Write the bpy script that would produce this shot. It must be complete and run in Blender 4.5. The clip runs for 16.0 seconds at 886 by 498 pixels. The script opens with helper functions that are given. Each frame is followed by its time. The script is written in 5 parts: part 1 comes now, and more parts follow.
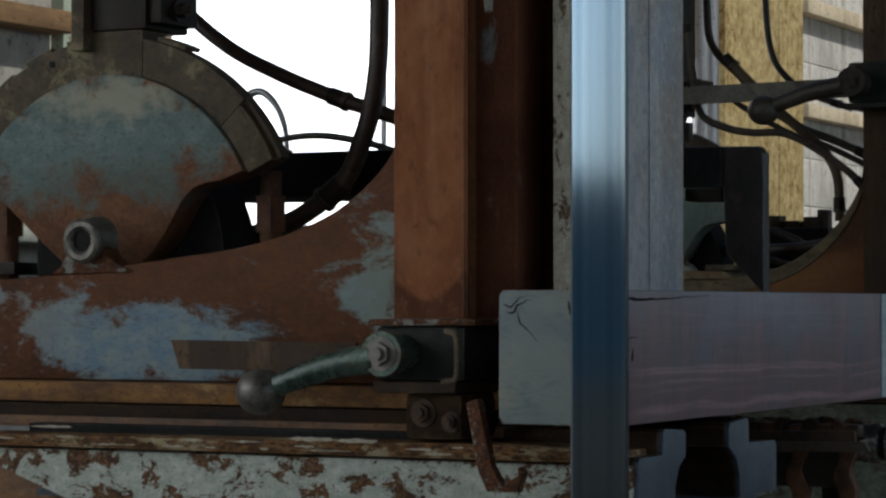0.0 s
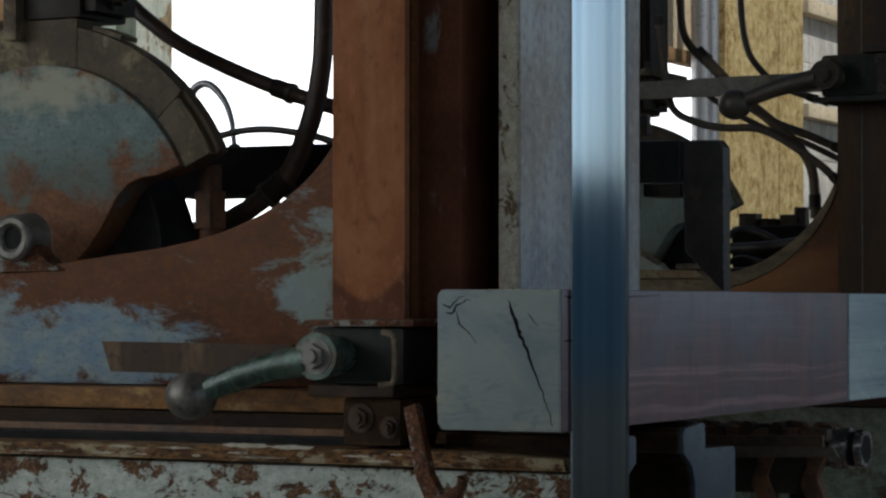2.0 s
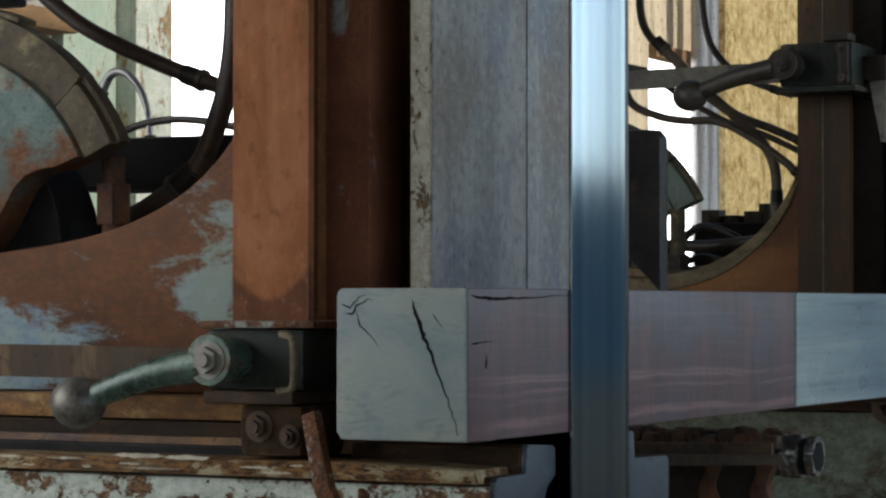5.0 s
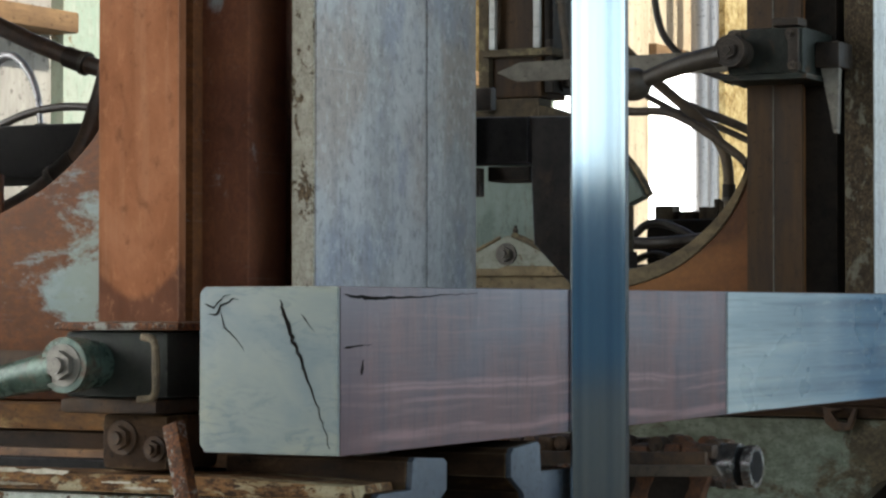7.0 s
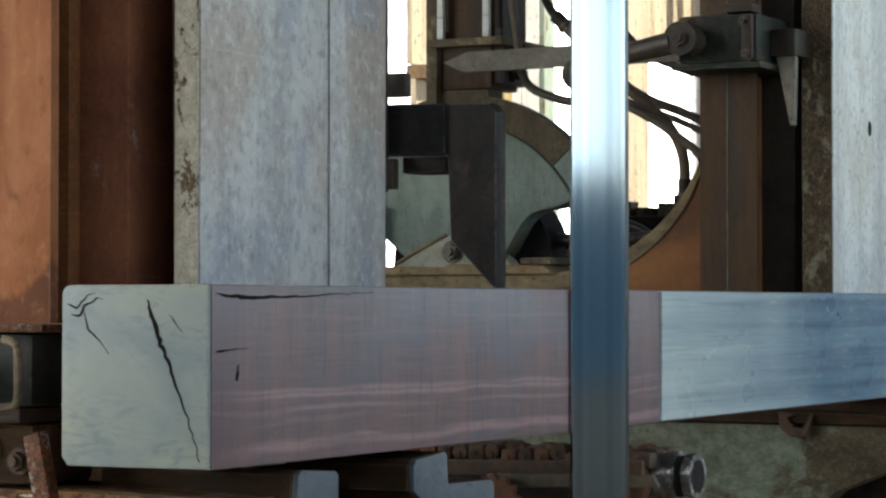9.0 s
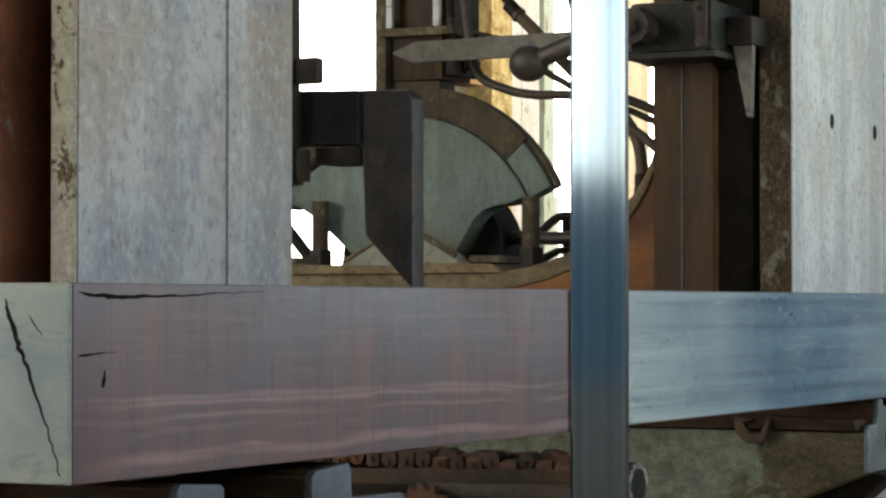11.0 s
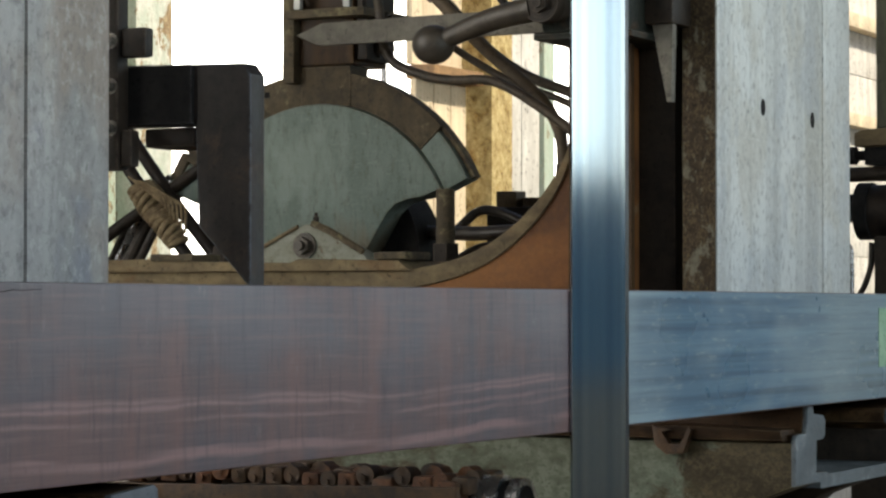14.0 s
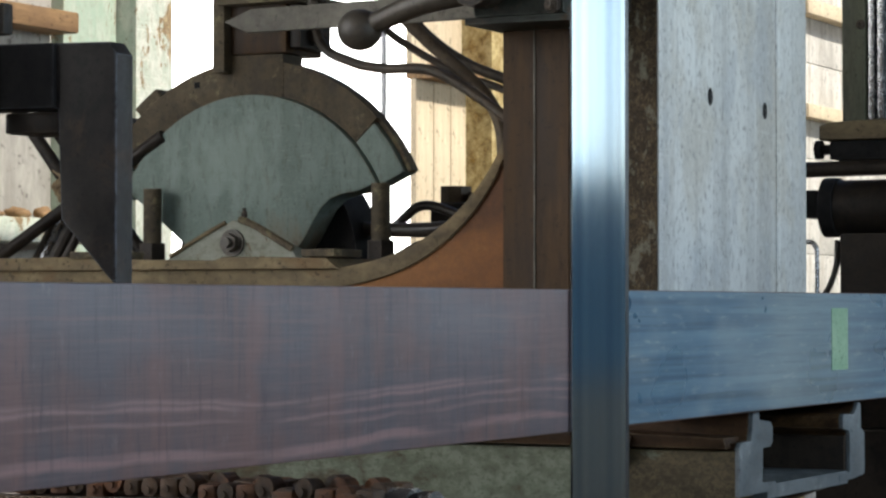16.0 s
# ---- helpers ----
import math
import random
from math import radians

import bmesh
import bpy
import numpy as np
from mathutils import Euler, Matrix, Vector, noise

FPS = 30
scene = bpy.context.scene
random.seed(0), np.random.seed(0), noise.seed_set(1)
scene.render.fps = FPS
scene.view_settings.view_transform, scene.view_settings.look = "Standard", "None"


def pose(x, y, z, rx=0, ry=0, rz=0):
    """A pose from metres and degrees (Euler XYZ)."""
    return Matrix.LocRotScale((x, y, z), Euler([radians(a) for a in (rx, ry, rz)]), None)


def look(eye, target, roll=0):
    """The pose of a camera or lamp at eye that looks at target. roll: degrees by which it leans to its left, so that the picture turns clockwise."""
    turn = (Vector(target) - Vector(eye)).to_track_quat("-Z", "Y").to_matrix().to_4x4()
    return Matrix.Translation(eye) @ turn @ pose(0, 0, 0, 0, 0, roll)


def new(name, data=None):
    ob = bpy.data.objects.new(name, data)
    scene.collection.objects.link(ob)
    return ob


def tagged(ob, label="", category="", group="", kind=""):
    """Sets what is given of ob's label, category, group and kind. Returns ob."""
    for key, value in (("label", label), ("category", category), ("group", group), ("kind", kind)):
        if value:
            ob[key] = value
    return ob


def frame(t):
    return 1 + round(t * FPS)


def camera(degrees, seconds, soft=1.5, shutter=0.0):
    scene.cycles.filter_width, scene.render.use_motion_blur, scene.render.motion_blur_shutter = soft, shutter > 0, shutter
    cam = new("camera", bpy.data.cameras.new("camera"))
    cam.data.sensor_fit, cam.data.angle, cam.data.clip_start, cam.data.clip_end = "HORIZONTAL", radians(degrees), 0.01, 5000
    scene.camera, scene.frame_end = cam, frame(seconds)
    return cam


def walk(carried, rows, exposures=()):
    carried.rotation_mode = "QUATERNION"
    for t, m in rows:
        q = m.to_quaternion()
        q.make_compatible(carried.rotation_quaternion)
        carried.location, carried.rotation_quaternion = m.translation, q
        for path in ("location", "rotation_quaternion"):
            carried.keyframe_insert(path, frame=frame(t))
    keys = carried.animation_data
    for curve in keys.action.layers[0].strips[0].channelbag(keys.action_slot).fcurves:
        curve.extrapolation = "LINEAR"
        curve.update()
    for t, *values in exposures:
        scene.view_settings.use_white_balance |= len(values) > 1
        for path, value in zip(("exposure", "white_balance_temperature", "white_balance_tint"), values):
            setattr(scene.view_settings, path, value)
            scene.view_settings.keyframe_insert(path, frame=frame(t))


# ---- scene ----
# World: x runs along the carriage track, y across it towards the window wall, z up.
cam = camera(19.77, 16.0, soft=2.4)
EYE = 1.5
STILL = pose(0, 0, EYE, 90 + 1.267, 0.0, 27.053 - 90)
EXPOSURES = [(0.0, -1.1, 5950, 8), (3.1, -1.05, 6000, 8), (4.0, -0.70, 6050, 8), (4.2, -0.62, 6050, 8), (5.2, -0.15, 6200, 8), (6.3, 0.45, 6250, 8), (9.2, 0.46, 6500, 8), (11.3, 0.45, 7000, 9), (14.5, 0.28, 6650, 9), (16.0, 0.26, 6250, 10)]
walk(cam, [(0.0, STILL), (16.0, STILL)], EXPOSURES)

# carriage travel: seconds, metres towards the camera
TRAVEL = [(0.0, 0.0), (0.5, 0.0669), (1.0, 0.111), (1.5, 0.1534), (2.0, 0.1973), (2.5, 0.2399), (3.0, 0.2854), (3.5, 0.3252),
          (4.0, 0.3644), (4.2, 0.3813), (6.5, 0.7367), (7.0, 0.8127), (7.5, 0.8964), (8.0, 0.9693), (8.5, 1.0247), (9.0, 1.0896),
          (9.2, 1.1244), (11.5, 1.4015), (12.0, 1.4811), (12.5, 1.5668), (13.0, 1.6375), (13.5, 1.6921), (14.0, 1.746), (14.5, 1.8172),
          (15.0, 1.8889), (15.5, 1.9528), (16.0, 2.0211)]

# ---- light ----
world = bpy.data.worlds.new("daylight")
scene.world = world
world.use_nodes = True
wn = world.node_tree.nodes
sky = wn.new("ShaderNodeTexSky")
sky.sky_type = "NISHITA"
sky.sun_disc = False
sky.sun_elevation, sky.sun_rotation = radians(47), radians(177)
sky.air_density, sky.dust_density = 1.0, 2.5
world.node_tree.links.new(sky.outputs[0], wn["Background"].inputs[0])
wn["Background"].inputs[1].default_value = 0.15
sun_data = bpy.data.lights.new("sun", "SUN")
sun_data.energy, sun_data.angle, sun_data.color = 4.4, radians(0.6), (1.0, 0.92, 0.78)
sun = new("sun", sun_data)
sun.matrix_world = look((11.2, -0.1, 7.67), (11.0, 5.0, 2.2))


def area(name, eye, target, sx, sy, watts, colour):
    d = bpy.data.lights.new(name, "AREA")
    d.shape, d.size, d.size_y, d.energy, d.color = "RECTANGLE", sx, sy, watts, colour
    ob = new(name, d)
    ob.matrix_world = look(eye, target)
    return ob


# sky light through the open side, plus fill added at an unseen gate and window
area("open_side_light", (5.0, -3.95, 3.2), (5.0, 1.5, 3.2), 21.0, 1.66, 325, (0.77, 0.91, 0.98))
area("gate_light", (-5.95, 1.5, 1.9), (3.0, 1.5, 1.9), 4.5, 3.6, 55, (0.95, 0.97, 1.0))
area("side_window_light", (-0.6, 4.97, 2.8), (-0.6, 0.0, 2.8), 5.6, 2.5, 200, (1.0, 0.96, 0.90))


# ---- materials ----
def mat(name):
    m = bpy.data.materials.new(name)
    m.use_nodes = True
    nt = m.node_tree
    return m, nt, nt.nodes["Principled BSDF"]


def coords(nt, scale=(1, 1, 1)):
    tc = nt.nodes.new("ShaderNodeTexCoord")
    mp = nt.nodes.new("ShaderNodeMapping")
    mp.inputs["Scale"].default_value = scale
    nt.links.new(tc.outputs["Object"], mp.inputs[0])
    return mp.outputs[0]


def noise_tex(nt, vec, scale, detail=6.0, rough=0.6, distort=0.0):
    n = nt.nodes.new("ShaderNodeTexNoise")
    n.inputs["Scale"].default_value = scale
    n.inputs["Detail"].default_value = detail
    n.inputs["Roughness"].default_value = rough
    n.inputs["Distortion"].default_value = distort
    nt.links.new(vec, n.inputs["Vector"])
    return n.outputs["Fac"]


def ramp(nt, fac, stops):
    r = nt.nodes.new("ShaderNodeValToRGB")
    els = r.color_ramp.elements
    while len(els) < len(stops):
        els.new(0.5)
    for e, (p, c) in zip(els, stops):
        e.position = p
        e.color = (*c, 1) if isinstance(c, tuple) else (c, c, c, 1)
    nt.links.new(fac, r.inputs[0])
    return r.outputs[0]


def mix(nt, fac, a, b, mode="MIX"):
    m = nt.nodes.new("ShaderNodeMix")
    m.data_type, m.blend_type = "RGBA", mode
    for sock, v in ((m.inputs[0], fac), (m.inputs[6], a), (m.inputs[7], b)):
        if isinstance(v, (int, float)):
            sock.default_value = v
        elif isinstance(v, tuple):
            sock.default_value = (*v, 1)
        else:
            nt.links.new(v, sock)
    return m.outputs[2]


def bump(nt, bsdf, height, strength=0.3, dist=0.004):
    b = nt.nodes.new("ShaderNodeBump")
    b.inputs["Strength"].default_value = strength
    b.inputs["Distance"].default_value = dist
    nt.links.new(height, b.inputs["Height"])
    nt.links.new(b.outputs[0], bsdf.inputs["Normal"])


def edges(nt, radius=0.005):
    """1 along sharp edges, 0 on flat faces: where handling wears a thing."""
    bv, ge = nt.nodes.new("ShaderNodeBevel"), nt.nodes.new("ShaderNodeNewGeometry")
    bv.samples = 4
    bv.inputs["Radius"].default_value = radius
    dot = nt.nodes.new("ShaderNodeVectorMath")
    dot.operation = "DOT_PRODUCT"
    nt.links.new(bv.outputs[0], dot.inputs[0]), nt.links.new(ge.outputs["Normal"], dot.inputs[1])
    return ramp(nt, dot.outputs["Value"], [(0.80, 1.0), (0.985, 0.0)])


def plain(name, dark, light, scale=30, rough=0.7, metal=0.0, stretch=(1, 1, 1), bumpy=0.2, spots=None, wear=None, spec=0.5):
    """Two-tone surface with grain at three scales, pits and run-down stains."""
    m, nt, b = mat(name)
    v = coords(nt, stretch)
    n1, n2 = noise_tex(nt, v, scale * 0.16, 5, 0.6, 0.3), noise_tex(nt, v, scale, 9, 0.75)
    n4 = noise_tex(nt, coords(nt), scale * 3.2, 6, 0.7)
    c = mix(nt, ramp(nt, n1, [(0.42, 0.0), (0.58, 1.0)]), dark, light)
    c = mix(nt, 0.55, c, ramp(nt, n2, [(0.41, dark), (0.60, light)]))
    if spots:
        n3 = noise_tex(nt, v, scale * 0.3, 10, 0.75, 0.4)
        c = mix(nt, ramp(nt, n3, [(0.55, 0.0), (0.63, 0.85)]), c, spots)
    pits = tuple(0.35 * a for a in dark)
    c = mix(nt, ramp(nt, n4, [(0.57, 0.0), (0.65, 0.75)]), c, pits)
    runs = noise_tex(nt, coords(nt, (26, 26, 1.2)), 1.0, 5, 0.6)
    c = mix(nt, ramp(nt, runs, [(0.52, 0.0), (0.72, 0.45)]), c, dark)
    if wear:
        c = mix(nt, mix(nt, 1.0, edges(nt), ramp(nt, n2, [(0.40, 0.0), (0.55, 1.0)]), "MULTIPLY"), c, wear)
    nt.links.new(c, b.inputs["Base Color"])
    nt.links.new(ramp(nt, n2, [(0.3, max(0.05, rough - 0.18)), (0.7, min(1.0, rough + 0.15))]), b.inputs["Roughness"])
    b.inputs["Metallic"].default_value = metal
    b.inputs["Specular IOR Level"].default_value = spec
    bump(nt, b, mix(nt, 0.4, n2, n4), bumpy * 1.6)
    return m


def painted(name, rust_dark, rust_light, paint, paint2, cover=0.5, scale=7, stretch=(1, 1, 1), rough=0.72, soft=0.016, patches=(), calm=0.0, tints=()):
    """Cast iron whose paint has flaked away to rust. cover: share that keeps its paint."""
    m, nt, b = mat(name)
    v = coords(nt, stretch)
    big = noise_tex(nt, v, scale, 12, 0.72, 0.4)
    fine = noise_tex(nt, v, scale * 9, 8, 0.7)
    mid = noise_tex(nt, v, scale * 2.6, 6, 0.6)
    grit = noise_tex(nt, coords(nt), 190, 5, 0.7)
    scratch = noise_tex(nt, coords(nt, (1, 14, 90)), 2.2, 7, 0.7, 0.8)
    hot = tuple(min(1.0, a * k) for a, k in zip(rust_light, (1.35, 1.45, 1.3)))
    rust = ramp(nt, fine, [(0.40, rust_dark), (0.52, rust_light), (0.64, hot)])
    rust = mix(nt, ramp(nt, mid, [(0.46, 0.0), (0.60, 0.75)]), rust, rust_dark)
    rust = mix(nt, ramp(nt, scratch, [(0.61, 0.0), (0.68, 0.42)]), rust, tuple(0.8 * a for a in paint))
    rust = mix(nt, ramp(nt, grit, [(0.54, 0.0), (0.64, 0.7)]), rust, tuple(0.4 * a for a in rust_dark))
    if calm:
        # even skin of old rust over the mottling
        skin = noise_tex(nt, coords(nt, (1, 0.5, 1)), 5.0, 4, 0.5, 0.3)
        half = tuple(0.12 * a + 0.88 * d for a, d in zip(rust_light, rust_dark))
        rust = mix(nt, calm, rust, ramp(nt, skin, [(0.38, half), (0.50, rust_light), (0.64, hot)]))
    coat = mix(nt, ramp(nt, mid, [(0.38, 0.0), (0.6, 1.0)]), paint, paint2)
    coat = mix(nt, ramp(nt, fine, [(0.52, 0.0), (0.66, 0.75)]), coat, tuple(0.5 * a + 0.5 * d for a, d in zip(paint2, rust_dark)))
    coat = mix(nt, ramp(nt, scratch, [(0.56, 0.0), (0.68, 0.5)]), coat, tuple(min(1.0, 1.35 * a) for a in paint))
    coat = mix(nt, ramp(nt, grit, [(0.58, 0.0), (0.68, 0.5)]), coat, rust_dark)
    for py, pz, ry, rz, weight, tint in tints:
        # local paint tones: fading, dust, patches, guard sheen; centre, half sizes, strength, colour
        mp, tc, ln = nt.nodes.new("ShaderNodeMapping"), nt.nodes.new("ShaderNodeTexCoord"), nt.nodes.new("ShaderNodeVectorMath")
        mp.inputs["Location"].default_value, mp.inputs["Scale"].default_value = (0, -py / ry, -pz / rz), (0, 1 / ry, 1 / rz)
        ln.operation = "LENGTH"
        nt.links.new(tc.outputs["Object"], mp.inputs[0]), nt.links.new(mp.outputs[0], ln.inputs[0])
        ad = nt.nodes.new("ShaderNodeMath")
        ad.operation = "MULTIPLY_ADD"
        ad.inputs[1].default_value = 2.2
        nt.links.new(mid, ad.inputs[0]), nt.links.new(ln.outputs["Value"], ad.inputs[2])
        coat = mix(nt, ramp(nt, mix(nt, 1.0, ad.outputs[0], (0.4, 0.4, 0.4), "MULTIPLY"), [(0.56, weight), (0.86, 0.0)]), coat, tint)
    lo = 0.5 + (0.5 - cover) * 0.45
    if patches:
        # where whole sheets of paint have stayed on: (y, z, half width, half height, weight)
        tc = nt.nodes.new("ShaderNodeTexCoord")
        total = None
        for py, pz, ry, rz, weight in patches:
            mp = nt.nodes.new("ShaderNodeMapping")
            mp.inputs["Location"].default_value = (0, -py / ry, -pz / rz)
            mp.inputs["Scale"].default_value = (0, 1 / ry, 1 / rz)
            nt.links.new(tc.outputs["Object"], mp.inputs[0])
            ln = nt.nodes.new("ShaderNodeVectorMath")
            ln.operation = "LENGTH"
            nt.links.new(mp.outputs[0], ln.inputs[0])
            rg = nt.nodes.new("ShaderNodeMapRange")
            rg.inputs["From Min"].default_value, rg.inputs["From Max"].default_value = 0.3, 1.25
            rg.inputs["To Min"].default_value, rg.inputs["To Max"].default_value = weight, 0.0
            nt.links.new(ln.outputs["Value"], rg.inputs["Value"])
            if total is None:
                total = rg.outputs[0]
            else:
                ad = nt.nodes.new("ShaderNodeMath")
                ad.operation = "ADD"
                nt.links.new(total, ad.inputs[0]), nt.links.new(rg.outputs[0], ad.inputs[1])
                total = ad.outputs[0]
        ad = nt.nodes.new("ShaderNodeMath")
        ad.operation = "ADD"
        nt.links.new(total, ad.inputs[0]), nt.links.new(big, ad.inputs[1])
        big = ad.outputs[0]
    tear = nt.nodes.new("ShaderNodeMath")
    tear.operation = "MULTIPLY_ADD"
    tear.inputs[1].default_value = 0.16
    nt.links.new(fine, tear.inputs[0]), nt.links.new(big, tear.inputs[2])
    lo += 0.08
    keep = ramp(nt, tear.outputs[0], [(lo - soft, 0.0), (lo + soft, 1.0)])
    c = mix(nt, keep, rust, coat)
    chip = mix(nt, 1.0, edges(nt, 0.006), ramp(nt, fine, [(0.42, 0.0), (0.56, 0.8)]), "MULTIPLY")
    c = mix(nt, chip, c, hot)
    nt.links.new(c, b.inputs["Base Color"])
    nt.links.new(ramp(nt, fine, [(0.3, rough - 0.18), (0.7, rough + 0.1)]), b.inputs["Roughness"])
    b.inputs["Specular IOR Level"].default_value = 0.22
    h = mix(nt, 0.6, fine, keep)
    bump(nt, b, h, 0.35, 0.003)
    return m


RUST_D, RUST_L = (0.026, 0.011, 0.005), (0.112, 0.040, 0.013)
M_ARM_RUST = painted("rust_with_blue_green_paint", RUST_D, RUST_L, (0.15, 0.225, 0.30), (0.235, 0.29, 0.29), 0.12, 15, (1, 0.55, 1), soft=0.05, patches=((0.50, 0.530, 0.26, 0.085, 0.36), (0.05, 0.63, 0.13, 0.18, 0.22), (0.78, 0.60, 0.16, 0.08, 0.20)), calm=0.55, tints=((0.03, 0.64, 0.17, 0.20, 0.9, (0.205, 0.245, 0.215)), (0.80, 0.60, 0.16, 0.12, 0.7, (0.24, 0.235, 0.21))))
M_BOSS_RUST = painted("rust_with_grey_paint", RUST_D, RUST_L, (0.17, 0.175, 0.16), (0.24, 0.24, 0.215), 0.42, 26)
M_ARM_BROWN = painted("brown_rust_with_sawdust", (0.075, 0.034, 0.016), (0.20, 0.085, 0.032), (0.26, 0.20, 0.11), (0.20, 0.17, 0.10), 0.14, 12, soft=0.06, calm=0.75)
M_ARM_GREY = painted("grey_green_paint_dusty", (0.07, 0.05, 0.03), (0.20, 0.13, 0.07), (0.30, 0.31, 0.26), (0.24, 0.25, 0.2), 0.66, 6)
M_BASE = painted("flaking_pale_green_paint", (0.05, 0.026, 0.014), (0.16, 0.085, 0.04), (0.52, 0.56, 0.50), (0.38, 0.42, 0.36), 0.56, 17, (1, 1, 1.4), 0.8)
# sawdust and grime, with the beam's shade put in: darker paint, bared end
M_BASE_DUST_SHADED = painted("shaded_green_paint_with_sawdust", (0.030, 0.024, 0.015), (0.095, 0.075, 0.045), (0.20, 0.228, 0.178), (0.12, 0.138, 0.10), 0.60, 17, (1, 0.7, 1), soft=0.06, calm=0.4, patches=((-0.44, 0.30, 0.20, 0.20, -0.30), (-0.05, 0.33, 0.2, 0.1, 0.16)))


def post_mat():
    """Orange rust skin, smooth and streaked, ending in a rounded tongue over darker iron."""
    m, nt, b = mat("smooth_orange_rust_post")
    v = coords(nt)
    sp = nt.nodes.new("ShaderNodeSeparateXYZ")
    nt.links.new(v, sp.inputs[0])

    def calc(op, a, c):
        n = nt.nodes.new("ShaderNodeMath")
        n.operation = op
        for sock, val in zip(n.inputs, (a, c)):
            if isinstance(val, (int, float)):
                sock.default_value = val
            else:
                nt.links.new(val, sock)
        return n.outputs[0]
    side = calc("ADD", sp.outputs["Y"], 0.058)
    edge = calc("SUBTRACT", sp.outputs["Z"], calc("MULTIPLY", calc("MULTIPLY", side, side), 9.0))
    streak = noise_tex(nt, coords(nt, (30, 30, 1.6)), 1.0, 5, 0.6)
    cloud = noise_tex(nt, coords(nt, (1, 1, 0.5)), 9.0, 5, 0.55, 0.3)
    grit = noise_tex(nt, v, 170, 6, 0.7)
    edge = calc("ADD", edge, calc("MULTIPLY", calc("SUBTRACT", cloud, 0.5), 0.06))
    skin = ramp(nt, cloud, [(0.36, (0.165, 0.062, 0.025)), (0.5, (0.232, 0.092, 0.040)), (0.64, (0.285, 0.125, 0.062))])
    skin = mix(nt, ramp(nt, streak, [(0.56, 0.0), (0.72, 0.5)]), skin, (0.30, 0.165, 0.095))
    skin = mix(nt, ramp(nt, streak, [(0.30, 0.45), (0.42, 0.0)]), skin, (0.13, 0.050, 0.022))
    bare = ramp(nt, cloud, [(0.38, (0.085, 0.034, 0.018)), (0.62, (0.150, 0.062, 0.032))])
    c = mix(nt, ramp(nt, edge, [(0.602, 0.0), (0.612, 1.0)]), bare, skin)
    # grey paint left near the head, run down in drips
    top = nt.nodes.new("ShaderNodeMapRange")
    for k, val in (("From Min", 0.95), ("From Max", 1.30), ("To Min", -0.25), ("To Max", 0.22)):
        top.inputs[k].default_value = val
    nt.links.new(sp.outputs["Z"], top.inputs["Value"])
    drip = calc("ADD", top.outputs[0], noise_tex(nt, coords(nt, (34, 34, 5)), 1.0, 8, 0.7, 0.3))
    c = mix(nt, ramp(nt, drip, [(0.60, 0.0), (0.70, 0.75)]), c, (0.17, 0.165, 0.13))
    c = mix(nt, ramp(nt, grit, [(0.60, 0.0), (0.70, 0.5)]), c, (0.09, 0.036, 0.018))
    c = mix(nt, calc("MULTIPLY", edges(nt, 0.005), 0.35), c, (0.26, 0.17, 0.12))
    nt.links.new(c, b.inputs["Base Color"])
    mott = noise_tex(nt, coords(nt, (1, 1, 0.6)), 42, 8, 0.75, 0.3)
    c = mix(nt, ramp(nt, mott, [(0.54, 0.0), (0.66, 0.5)]), c, (0.33, 0.155, 0.075))
    c = mix(nt, ramp(nt, mott, [(0.34, 0.6), (0.46, 0.0)]), c, (0.105, 0.036, 0.014))
    nt.links.new(c, b.inputs["Base Color"])
    b.inputs["Roughness"].default_value = 0.78
    b.inputs["Specular IOR Level"].default_value = 0.1
    bump(nt, b, mix(nt, 0.5, mott, grit), 0.3, 0.002)
    return m


M_POST = post_mat()
# red rust of the recessed web and core, darkened for the recess's shade
M_POST_SHADED = painted("shaded_red_rust", (0.052, 0.018, 0.009), (0.132, 0.047, 0.024), (0.24, 0.25, 0.25), (0.20, 0.19, 0.17), 0.13, 15, (1, 1, 0.6), soft=0.05, calm=0.6, patches=((-0.12, 1.01, 0.022, 0.035, 0.22),))
M_POST_BROWN = plain("brown_grimy_iron", (0.022, 0.011, 0.0045), (0.090, 0.048, 0.018), 22, 0.6, 0, (1, 1, 0.14), 0.3, (0.12, 0.075, 0.036), spec=0.25)


